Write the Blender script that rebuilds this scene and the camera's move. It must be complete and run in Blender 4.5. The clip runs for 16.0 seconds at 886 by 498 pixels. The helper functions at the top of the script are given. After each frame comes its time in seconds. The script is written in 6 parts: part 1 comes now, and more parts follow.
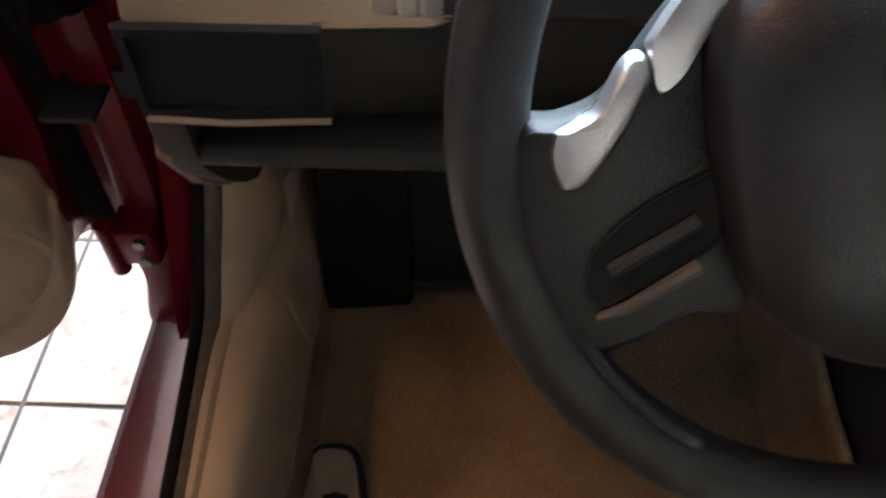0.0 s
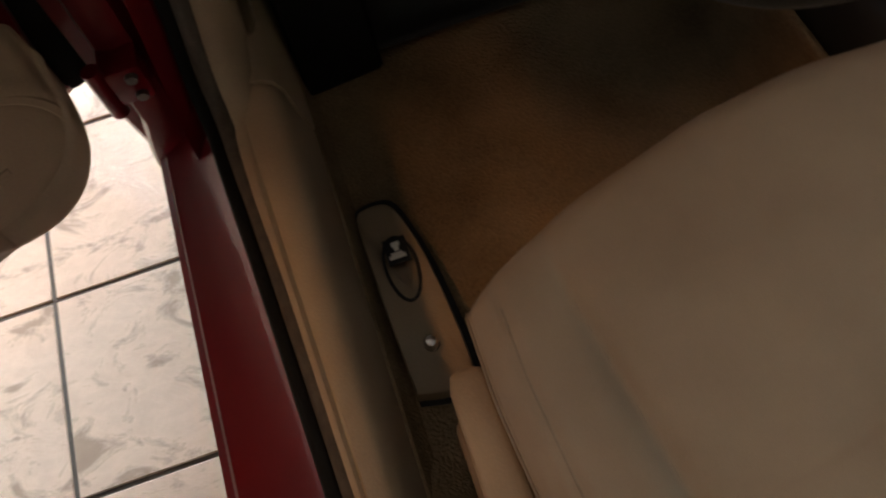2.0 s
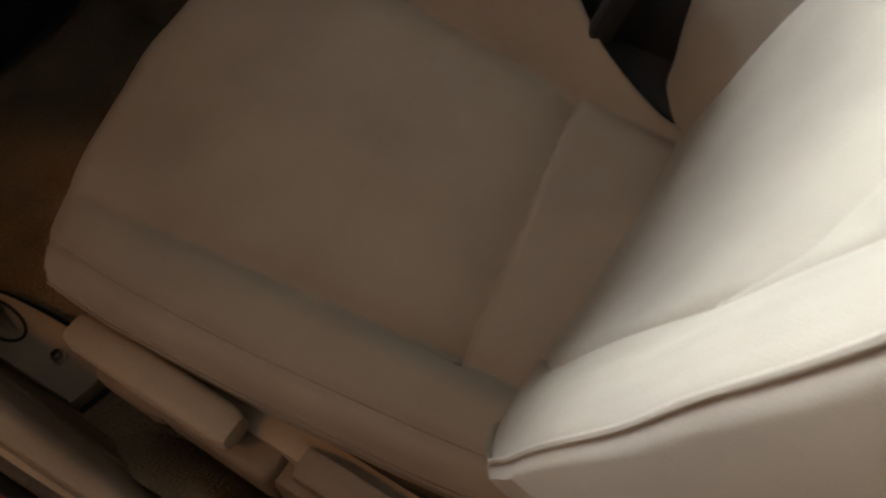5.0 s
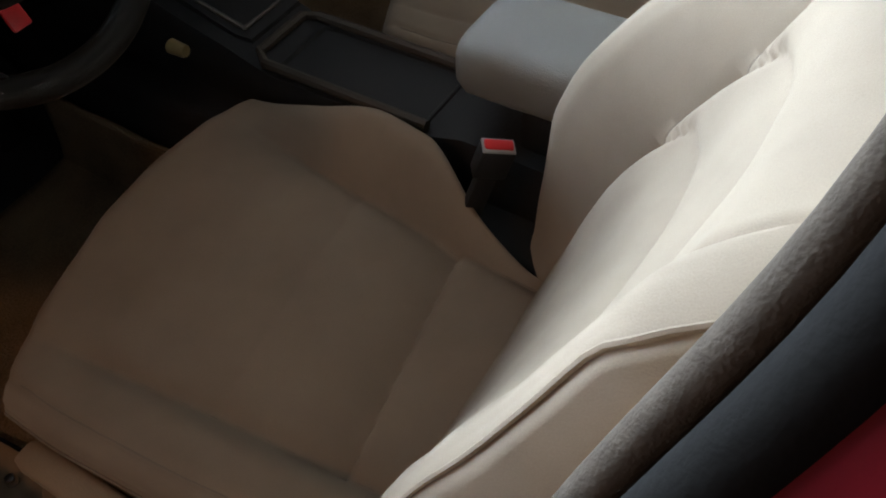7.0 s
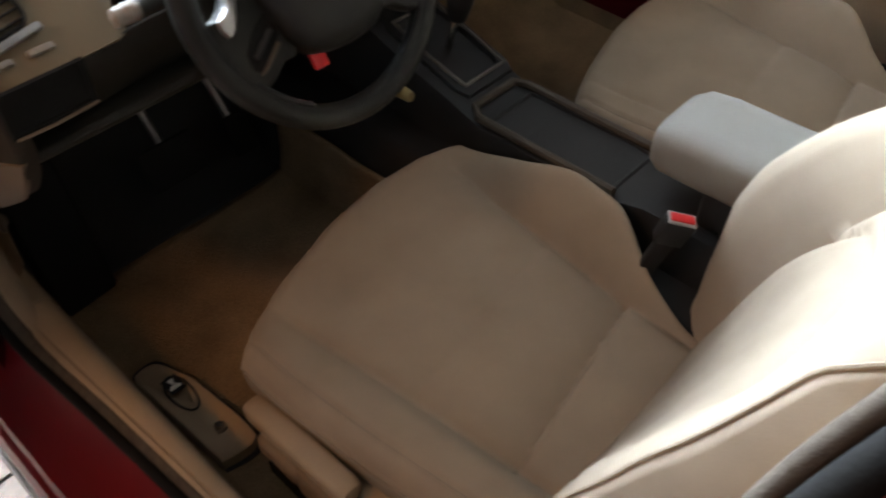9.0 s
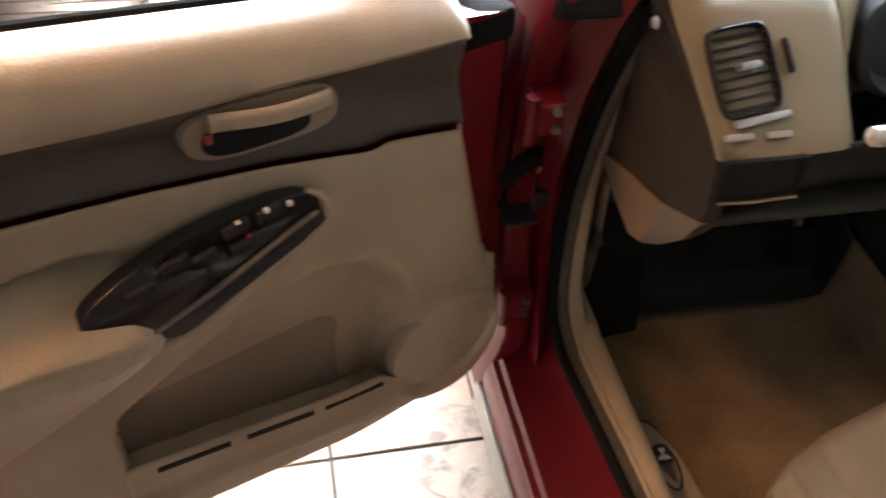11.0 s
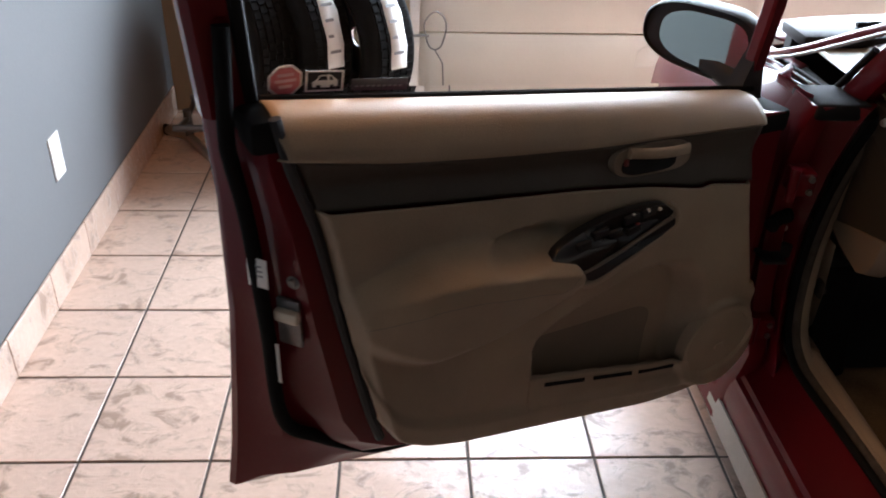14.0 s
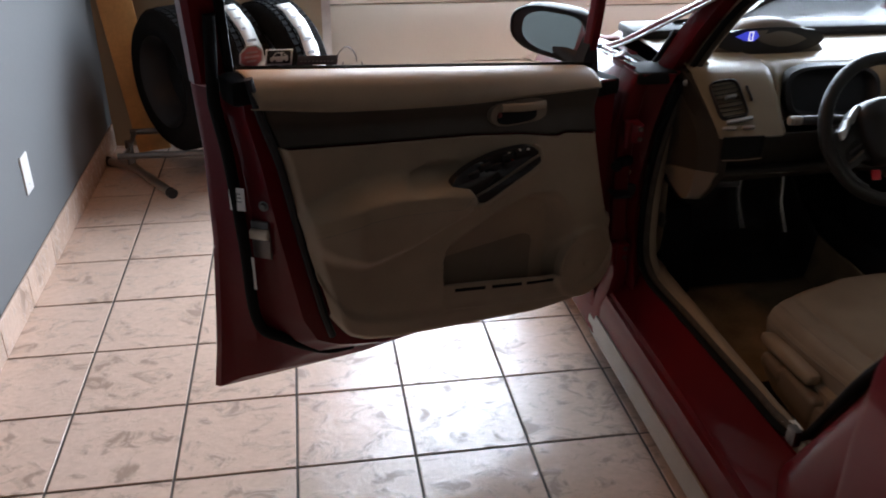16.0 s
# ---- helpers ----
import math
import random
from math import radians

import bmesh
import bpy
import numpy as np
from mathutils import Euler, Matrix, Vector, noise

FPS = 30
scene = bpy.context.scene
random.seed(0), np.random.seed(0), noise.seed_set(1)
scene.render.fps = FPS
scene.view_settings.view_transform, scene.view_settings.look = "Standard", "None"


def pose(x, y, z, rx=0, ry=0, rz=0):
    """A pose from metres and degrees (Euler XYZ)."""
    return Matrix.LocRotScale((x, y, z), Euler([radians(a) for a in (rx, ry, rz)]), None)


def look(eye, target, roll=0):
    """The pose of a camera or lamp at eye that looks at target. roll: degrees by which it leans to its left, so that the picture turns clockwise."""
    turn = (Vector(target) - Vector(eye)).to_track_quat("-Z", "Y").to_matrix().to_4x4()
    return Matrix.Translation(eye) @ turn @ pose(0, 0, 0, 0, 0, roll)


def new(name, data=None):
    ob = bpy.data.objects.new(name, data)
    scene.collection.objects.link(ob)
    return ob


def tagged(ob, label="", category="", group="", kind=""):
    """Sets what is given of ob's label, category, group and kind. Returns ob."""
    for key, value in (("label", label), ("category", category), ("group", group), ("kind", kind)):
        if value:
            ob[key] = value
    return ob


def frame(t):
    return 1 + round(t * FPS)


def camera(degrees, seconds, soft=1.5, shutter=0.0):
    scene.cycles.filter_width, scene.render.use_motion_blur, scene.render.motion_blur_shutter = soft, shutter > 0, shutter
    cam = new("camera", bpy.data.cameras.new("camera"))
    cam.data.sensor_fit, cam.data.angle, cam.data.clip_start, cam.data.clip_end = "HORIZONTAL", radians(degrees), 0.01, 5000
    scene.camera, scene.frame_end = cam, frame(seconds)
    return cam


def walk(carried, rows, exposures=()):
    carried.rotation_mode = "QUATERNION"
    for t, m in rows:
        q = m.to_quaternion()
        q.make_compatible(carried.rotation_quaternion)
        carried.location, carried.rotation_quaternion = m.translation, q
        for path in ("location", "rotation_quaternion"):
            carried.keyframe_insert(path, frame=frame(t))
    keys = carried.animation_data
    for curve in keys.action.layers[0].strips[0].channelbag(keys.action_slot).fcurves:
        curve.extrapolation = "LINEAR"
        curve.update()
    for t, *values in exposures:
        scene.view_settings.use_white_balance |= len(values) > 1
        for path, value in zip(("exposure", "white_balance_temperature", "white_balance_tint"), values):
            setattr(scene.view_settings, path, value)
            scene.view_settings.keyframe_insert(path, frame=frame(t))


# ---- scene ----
cam = camera(56.0, 16.0, soft=1.9, shutter=0.4)
EXPOSURES = [(0, 1.8, 6400, 11), (0.5, 1.8, 6500, 11), (1.5, 1.0, 7200, 12), (2.5, 0.85, 8000, 14), (3.2, 1.3, 8300, 15), (4, 1.4, 8300, 15), (5, 0.6, 7000, 13), (7.3, 0.1, 6700, 13), (8.2, 0.35, 6800, 14), (10.3, 2.15, 7200, 12), (11.5, 1.85, 7200, 13), (12.5, 1.2, 7000, 15), (13.5, 0.6, 6700, 16), (16, -0.15, 6700, 16)]
PATH = [
    (0, (0.6699, -0.2618, 1.1061), (0.6029, 1.0063, -0.4456), -0.68),
    (0.5, (0.6248, -0.2824, 1.1156), (0.5234, 0.8844, -0.5376), -2.87),
    (1, (0.5815, -0.2715, 1.0951), (0.509, 0.7541, -0.6471), -6.48),
    (1.5, (0.5654, -0.3, 1.1344), (0.5388, 0.5731, -0.7115), -14.12),
    (2, (0.5439, -0.3759, 1.1197), (0.6321, 0.5316, -0.6895), -14.1),
    (2.5, (0.5242, -0.4137, 1.1425), (0.8792, 0.4047, -0.6448), -5.81),
    (3, (0.4993, -0.4621, 1.1923), (1.0415, 0.2752, -0.5837), -0.85),
    (3.5, (0.5164, -0.5199, 1.1405), (1.1244, 0.2359, -0.6054), -2.84),
    (4, (0.504, -0.579, 1.136), (1.199, 0.143, -0.594), -2.7),
    (4.3, (0.496, -0.614, 1.123), (1.217, 0.099, -0.601), -3.6),
    (4.5, (0.489, -0.627, 1.114), (1.223, 0.064, -0.614), -4.6),
    (5, (0.475, -0.667, 1.12), (1.297, -0.033, -0.59), -5.6),
    (5.2, (0.453, -0.689, 1.136), (1.377, -0.072, -0.527), -2.8),
    (7.3, (0.459, -0.808, 1.277), (1.527, -0.06, -0.239), -3.4),
    (7.5, (0.453, -0.812, 1.282), (1.521, -0.033, -0.218), -3.7),
    (8, (0.444, -0.833, 1.291), (1.49, 0.043, -0.172), -4.2),
    (8.2, (0.425, -0.839, 1.313), (1.476, 0.04, -0.144), -3.5),
    (10.3, (0.026, -0.635, 1.43), (0.764, 0.608, 0.047), 7.2),
    (10.5, (0.011, -0.623, 1.43), (0.643, 0.684, 0.055), 6.6),
    (11, (-0.023, -0.601, 1.419), (0.325, 0.821, 0.056), 3.8),
    (11.5, (-0.11, -0.606, 1.413), (0.089, 0.845, 0.052), 3.7),
    (12, (-0.246, -0.694, 1.438), (-0.138, 0.798, 0.11), 4.3),
    (12.5, (-0.399, -0.859, 1.48), (-0.238, 0.712, 0.253), 4.2),
    (13, (-0.442, -0.977, 1.503), (-0.269, 0.641, 0.339), 5.0),
    (13.5, (-0.432, -1.081, 1.52), (-0.325, 0.579, 0.41), 2.3),
    (14, (-0.486, -1.187, 1.539), (-0.384, 0.517, 0.497), 2.0),
    (14.5, (-0.57, -1.32, 1.551), (-0.311, 0.377, 0.525), 2.6),
    (15, (-0.588, -1.433, 1.549), (-0.262, 0.257, 0.529), 1.7),
    (15.5, (-0.583, -1.563, 1.545), (-0.291, 0.154, 0.56), 0.9),
    (16, (-0.545, -1.747, 1.553), (-0.247, 0.002, 0.631), 0.8),
]
walk(cam, [(t, look(eye, target, roll)) for t, eye, target, roll in PATH], EXPOSURES)

# ---- world and lights ----
world = bpy.data.worlds.new("world")
world.use_nodes = True
scene.world = world
wn = world.node_tree.nodes
sky = wn.new("ShaderNodeTexSky")
sky.sky_type, sky.sun_disc, sky.sun_elevation, sky.sun_rotation = "NISHITA", False, radians(35), radians(20)
wn["Background"].inputs["Strength"].default_value = 0.12
world.node_tree.links.new(sky.outputs["Color"], wn["Background"].inputs["Color"])


def area_lamp(name, m, sx, sy, watts, colour):
    data = bpy.data.lights.new(name, "AREA")
    data.shape, data.size, data.size_y, data.energy, data.color = "RECTANGLE", sx, sy, watts, colour
    ob = new(name, data)
    ob.matrix_world = m
    return ob


# daylight through the garage door's glazing, and the ceiling lamp's tubes
area_lamp("window_daylight", look((1.97, 2.60, 1.485), (1.97, -2, 0.9)), 4.6, 1.57, 560, (0.66, 0.83, 1.0))
area_lamp("ceiling_light_tubes", look((-0.95, 0.2, 2.42), (-0.95, 0.201, 0)), 0.25, 0.9, 8.5, (1.0, 0.48, 0.18))


# ---- materials ----
def material(name, base, rough=0.6, metal=0.0, vary=0.12, scale=8.0, fine=120.0, bump=0.1, coat=0.0, second=None, spec=0.5):
    """A principled surface whose colour and roughness vary at two scales."""
    m = bpy.data.materials.new(name)
    m.use_nodes = True
    nt = m.node_tree
    n, l = nt.nodes, nt.links
    b = n["Principled BSDF"]
    b.inputs["Roughness"].default_value, b.inputs["Metallic"].default_value = rough, metal
    b.inputs["Specular IOR Level"].default_value = spec
    b.inputs["Coat Weight"].default_value, b.inputs["Coat Roughness"].default_value = coat, 0.05
    co = n.new("ShaderNodeTexCoord")
    big, small = n.new("ShaderNodeTexNoise"), n.new("ShaderNodeTexNoise")
    big.inputs["Scale"].default_value, small.inputs["Scale"].default_value = scale, fine
    big.inputs["Detail"].default_value, small.inputs["Detail"].default_value = 4, 2
    for t in (big, small):
        l.new(co.outputs["Object"], t.inputs["Vector"])
    mixf = n.new("ShaderNodeMath")
    mixf.operation = "MULTIPLY_ADD"
    l.new(small.outputs["Fac"], mixf.inputs[0])
    mixf.inputs[1].default_value = 0.35
    l.new(big.outputs["Fac"], mixf.inputs[2])
    ramp = n.new("ShaderNodeValToRGB")
    dark = tuple(c * (1 - vary) for c in base)
    light = second or tuple(min(1.0, c * (1 + vary)) for c in base)
    ramp.color_ramp.elements[0].position, ramp.color_ramp.elements[1].position = 0.45, 0.9
    ramp.color_ramp.elements[0].color, ramp.color_ramp.elements[1].color = (*dark, 1), (*light, 1)
    l.new(mixf.outputs[0], ramp.inputs["Fac"])
    l.new(ramp.outputs["Color"], b.inputs["Base Color"])
    rr = n.new("ShaderNodeMapRange")
    rr.inputs["To Min"].default_value, rr.inputs["To Max"].default_value = max(0.02, rough - 0.08), min(1.0, rough + 0.08)
    l.new(big.outputs["Fac"], rr.inputs["Value"])
    l.new(rr.outputs["Result"], b.inputs["Roughness"])
    if bump:
        bp = n.new("ShaderNodeBump")
        bp.inputs["Strength"].default_value, bp.inputs["Distance"].default_value = bump, 0.004
        l.new(small.outputs["Fac"], bp.inputs["Height"])
        l.new(bp.outputs["Normal"], b.inputs["Normal"])
    return m


M = dict(
    beige=material("beige_plastic", (0.30, 0.222, 0.148), 0.62, fine=350, bump=0.15),
    taupe=material("dark_taupe_plastic", (0.058, 0.046, 0.035), 0.6, fine=350, bump=0.15, spec=0.3),
    cloth=material("grey_beige_cloth", (0.27, 0.218, 0.165), 0.95, fine=900, bump=0.12, spec=0.2),
    carpet=material("tan_carpet", (0.24, 0.168, 0.10), 1.0, vary=0.42, scale=6, fine=260, bump=0.9, spec=0.1),
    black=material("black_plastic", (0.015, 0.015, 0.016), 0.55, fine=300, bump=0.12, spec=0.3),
    rubber=material("black_rubber", (0.009, 0.0087, 0.0085), 0.85, fine=300, bump=0.12, spec=0.06),
    red=material("dark_red_paint", (0.105, 0.003, 0.007), 0.40, vary=0.12, scale=3, fine=900, bump=0.0, coat=0.35, spec=0.12),
    wall=material("grey_wall_paint", (0.15, 0.156, 0.158), 0.85, vary=0.05, scale=2, fine=90, bump=0.08),
    white=material("dark_unseen_ceiling", (0.075, 0.06, 0.045), 0.6, vary=0.06, scale=2, fine=60, bump=0.05),
    grout=material("dark_grout", (0.10, 0.085, 0.075), 0.9, vary=0.3, scale=6, fine=200, bump=0.3),
    tile=material("beige_tile", (0.60, 0.50, 0.43), 0.32, second=(0.66, 0.57, 0.5), scale=7, fine=60, bump=0.05),
    metal=material("bare_steel", (0.55, 0.54, 0.52), 0.35, metal=1.0, vary=0.15, bump=0.05),
    silver=material("satin_silver", (0.45, 0.45, 0.46), 0.38, metal=0.9, vary=0.08, bump=0.0),
    wood=material("tan_board", (0.62, 0.32, 0.11), 0.7, vary=0.2, scale=4, fine=60, bump=0.1),
)


M.update(
    cream=material("cream_door_paint", (0.62, 0.58, 0.50), 0.5, vary=0.05, scale=2, fine=80, bump=0.06),
    tanwall=material("tan_wall_paint", (0.30, 0.24, 0.165), 0.85, vary=0.06, scale=3, fine=90, bump=0.08),
    darkwall=material("dark_unseen_wall", (0.10, 0.095, 0.09), 0.85, vary=0.06, scale=2, fine=90, bump=0.08),
    offwhite=material("off_white_plastic", (0.75, 0.74, 0.71), 0.5, vary=0.04, bump=0.03),
    darksteel=material("dark_steel", (0.16, 0.155, 0.15), 0.42, metal=0.8, vary=0.25, bump=0.05),
    paper=material("white_paper", (0.78, 0.77, 0.73), 0.7, vary=0.06, scale=20, bump=0.03),
    greyink=material("grey_ink", (0.22, 0.22, 0.22), 0.7, bump=0.0),
    paleink=material("pale_ink", (0.75, 0.45, 0.44), 0.6, bump=0.0),
    pinkink=material("faded_pink_ink", (0.70, 0.22, 0.22), 0.6, vary=0.1, scale=40, bump=0.0),
    strip=material("grey_film", (0.10, 0.10, 0.10), 0.4, bump=0.0),
    taupe_mid=material("brown_taupe_plastic", (0.105, 0.08, 0.056), 0.6, fine=350, bump=0.15),
    taupe_gloss=material("satin_dark_plastic", (0.09, 0.08, 0.07), 0.35, bump=0.05),
    beige_soft=material("beige_soft_vinyl", (0.32, 0.24, 0.16), 0.7, fine=420, bump=0.25, spec=0.3),
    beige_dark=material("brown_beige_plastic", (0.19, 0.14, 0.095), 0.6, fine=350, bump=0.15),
    beige_dash=material("beige_dash_paint", (0.19, 0.142, 0.082), 0.4, vary=0.06, fine=350, bump=0.05),
    seam=material("seam_thread", (0.22, 0.18, 0.14), 0.95, bump=0.2),
    gloss=material("gloss_black", (0.012, 0.012, 0.013), 0.3, vary=0.2, bump=0.0, coat=0.15, spec=0.3),
    vinyl=material("black_vinyl", (0.010, 0.010, 0.009), 0.48, fine=600, bump=0.2, spec=0.3),
    greyvinyl=material("grey_vinyl", (0.20, 0.19, 0.17), 0.6, fine=500, bump=0.2, vary=0.06),
    void=material("near_black_matt", (0.012, 0.012, 0.012), 0.9, bump=0.1, spec=0.15),
    darkred=material("faded_dark_red_plastic", (0.16, 0.02, 0.015), 0.5, bump=0.0),
    redmark=material("red_mark", (0.55, 0.05, 0.03), 0.5, bump=0.0),
    redplastic=material("red_plastic", (0.62, 0.025, 0.03), 0.35, bump=0.0, vary=0.08),
    greyplastic=material("grey_plastic", (0.30, 0.30, 0.30), 0.5, bump=0.05),
    whitemark=material("white_mark", (0.80, 0.78, 0.72), 0.4, bump=0.0),
    chrome=material("chrome", (0.80, 0.80, 0.80), 0.2, metal=1.0, vary=0.04, bump=0.0),
    goldplastic=material("pale_gold_plastic", (0.50, 0.38, 0.18), 0.35, metal=0.4, bump=0.0),
    silverline=material("pale_grey_plastic", (0.32, 0.29, 0.25), 0.4, bump=0.02),
    dimpled=material("dimpled_silver", (0.40, 0.40, 0.40), 0.3, metal=0.9, vary=0.12, scale=60, fine=900, bump=0.25),
    lip=material("woven_brown_lip", (0.075, 0.062, 0.05), 0.95, vary=0.2, scale=60, fine=520, bump=0.3, spec=0.08),
    lowdash=material("dark_olive_plastic", (0.018, 0.016, 0.012), 0.6, fine=350, bump=0.15, spec=0.3),
    endcover=material("dark_brown_end_plastic", (0.030, 0.024, 0.018), 0.65, fine=350, bump=0.15, spec=0.2),
    foot=material("brown_corner_plastic", (0.135, 0.10, 0.068), 0.62, fine=350, bump=0.15),
    brass=material("pale_yellowed_plastic", (0.62, 0.55, 0.43), 0.4, metal=0.0, bump=0.0),
    hubpad=material("dark_grey_airbag_cover", (0.008, 0.008, 0.008), 0.45, fine=600, bump=0.12, spec=0.35),
    greyblack=material("dark_grey_plastic", (0.035, 0.035, 0.034), 0.4, fine=400, bump=0.1),
    mirror=material("mirror_glass", (0.62, 0.72, 0.71), 0.03, metal=1.0, vary=0.01, bump=0.0),
)


def glass_material(name, tint, rough=0.0):
    m = bpy.data.materials.new(name)
    m.use_nodes = True
    b = m.node_tree.nodes["Principled BSDF"]
    b.inputs["Base Color"].default_value, b.inputs["Transmission Weight"].default_value = (*tint, 1), 1.0
    b.inputs["Roughness"].default_value, b.inputs["IOR"].default_value = rough, 1.02
    return m


M["glass"] = glass_material("clear_glass", (0.93, 0.96, 0.95))
M["lens"] = glass_material("lamp_lens", (0.9, 0.9, 0.9), 0.05)


def glow_material(name, colour, strength):
    m = bpy.data.materials.new(name)
    m.use_nodes = True
    b = m.node_tree.nodes["Principled BSDF"]
    b.inputs["Base Color"].default_value = (*colour, 1)
    b.inputs["Emission Color"].default_value, b.inputs["Emission Strength"].default_value = (*colour, 1), strength
    return m


M["liner"] = material("grey_headliner_cloth", (0.20, 0.18, 0.155), 0.95, vary=0.05, fine=300, bump=0.3)
M["frost"] = glow_material("daylit_frosted_glass", (0.90, 0.96, 1.0), 1.7)
M["bluelight"] = glow_material("blue_display_light", (0.06, 0.08, 0.75), 0.6)
M["violetlight"] = glow_material("violet_display_light", (0.22, 0.22, 0.9), 0.8)
M["whitelight"] = glow_material("white_display_light", (0.9, 0.92, 1.0), 1.0)


def tile_material():
    """Cream tile with smeared grey-brown clouds, different on every tile."""
    m = bpy.data.materials.new("mottled_cream_tile")
    m.use_nodes = True
    nt = m.node_tree
    n, l = nt.nodes, nt.links
    b = n["Principled BSDF"]
    co, info, add = n.new("ShaderNodeNewGeometry"), n.new("ShaderNodeObjectInfo"), n.new("ShaderNodeVectorMath")
    sc = n.new("ShaderNodeVectorMath")
    sc.operation = "SCALE"
    sc.inputs["Scale"].default_value = 37.0
    comb = n.new("ShaderNodeCombineXYZ")
    for k in range(3):
        l.new(info.outputs["Random"], comb.inputs[k])
    l.new(comb.outputs[0], sc.inputs[0])
    l.new(co.outputs["Position"], add.inputs[0])
    l.new(sc.outputs[0], add.inputs[1])
    mp = n.new("ShaderNodeMapping")
    mp.inputs["Scale"].default_value = (1.0, 1.35, 1.0)
    l.new(add.outputs[0], mp.inputs["Vector"])
    cloud, fine = n.new("ShaderNodeTexNoise"), n.new("ShaderNodeTexNoise")
    cloud.inputs["Scale"].default_value, cloud.inputs["Detail"].default_value, cloud.inputs["Roughness"].default_value, cloud.inputs["Distortion"].default_value = 11.5, 9, 0.68, 0.7
    fine.inputs["Scale"].default_value, fine.inputs["Detail"].default_value = 45.0, 3
    l.new(mp.outputs[0], cloud.inputs["Vector"])
    l.new(mp.outputs[0], fine.inputs["Vector"])
    ramp = n.new("ShaderNodeValToRGB")
    e = ramp.color_ramp.elements
    e[0].position, e[0].color = 0.525, (0.67, 0.50, 0.40, 1)
    e[1].position, e[1].color = 0.615, (0.37, 0.26, 0.195, 1)
    mid = e.new(0.55)
    mid.color = (0.55, 0.41, 0.32, 1)
    l.new(cloud.outputs["Fac"], ramp.inputs["Fac"])
    mix = n.new("ShaderNodeMix")
    mix.data_type, mix.blend_type = "RGBA", "MULTIPLY"
    mix.inputs["Factor"].default_value = 0.35
    fr = n.new("ShaderNodeMapRange")
    fr.inputs["From Min"].default_value, fr.inputs["From Max"].default_value, fr.inputs["To Min"].default_value, fr.inputs["To Max"].default_value = 0.3, 0.7, 0.8, 1.1
    l.new(fine.outputs["Fac"], fr.inputs["Value"])
    l.new(ramp.outputs["Color"], mix.inputs[6])
    l.new(fr.outputs["Result"], mix.inputs[7])
    l.new(mix.outputs[2], b.inputs["Base Color"])
    rr = n.new("ShaderNodeMapRange")
    rr.inputs["From Min"].default_value, rr.inputs["From Max"].default_value, rr.inputs["To Min"].default_value, rr.inputs["To Max"].default_value = 0.50, 0.63, 0.13, 0.5
    l.new(cloud.outputs["Fac"], rr.inputs["Value"])
    l.new(rr.outputs["Result"], b.inputs["Roughness"])
    bp = n.new("ShaderNodeBump")
    bp.inputs["Strength"].default_value, bp.inputs["Distance"].default_value = 0.6, 0.004
    l.new(cloud.outputs["Fac"], bp.inputs["Height"])
    l.new(bp.outputs["Normal"], b.inputs["Normal"])
    return m


M["tile"] = tile_material()


# ---- builders ----
BASE = {}


def part(name, bm, mat, parent=None, label="", smooth=True, angle=38):
    """Links a bmesh as one mesh object under a thing or a part; world-built parts are shifted to their thing's base."""
    me = bpy.data.meshes.new(name)
    if parent is not None and parent in BASE:
        for v in bm.verts:
            v.co -= BASE[parent]
    bmesh.ops.recalc_face_normals(bm, faces=bm.faces)
    bm.to_mesh(me)
    bm.free()
    if smooth:
        for p in me.polygons:
            p.use_smooth = True
        me.set_sharp_from_angle(angle=radians(angle))
    me.materials.append(M[mat] if isinstance(mat, str) else mat)
    ob = new(name, me)
    ob.parent = parent
    if parent is not None and parent in BASE:
        BASE[ob] = BASE[parent]
    if label:
        ob["label"] = label
    return ob


def thing(name, base, label, category, group="", kind=""):
    """An empty at a base point, under which parts are built in world coordinates; or at a matrix, for local coordinates."""
    e = new(name)
    e.empty_display_size = 0.1
    if isinstance(base, Matrix):
        e.matrix_world = base
    else:
        e.location = base
        BASE[e] = Vector(base)
    return tagged(e, label, category, group, kind)


def join_bm(*bms):
    """Several bmeshes as one."""
    out = bmesh.new()
    for b in bms:
        me = bpy.data.meshes.new("t")
        b.to_mesh(me)
        b.free()
        out.from_mesh(me)
        bpy.data.meshes.remove(me)
    return out


def moved(bm, m):
    bmesh.ops.transform(bm, matrix=m, verts=bm.verts[:])
    return bm


def box_bm(x0, x1, y0, y1, z0, z1, bevel=0.0, seg=2):
    bm = bmesh.new()
    bmesh.ops.create_cube(bm, size=1)
    for v in bm.verts:
        v.co = Vector(((x0 + x1) / 2 + v.co.x * (x1 - x0), (y0 + y1) / 2 + v.co.y * (y1 - y0), (z0 + z1) / 2 + v.co.z * (z1 - z0)))
    if bevel:
        bmesh.ops.bevel(bm, geom=bm.edges[:], offset=bevel, segments=seg, affect="EDGES", profile=0.5)
    return bm


def loft_bm(rings, closed=True, caps=True):
    """A skin over rings of equally many points."""
    bm = bmesh.new()
    rows = [[bm.verts.new(p) for p in r] for r in rings]
    n = len(rows[0])
    for a, b in zip(rows, rows[1:]):
        for i in range(n if closed else n - 1):
            j = (i + 1) % n
            bm.faces.new((a[i], a[j], b[j], b[i]))
    if closed and caps:
        bm.faces.new(rows[0])
        bm.faces.new(rows[-1])
    return bm


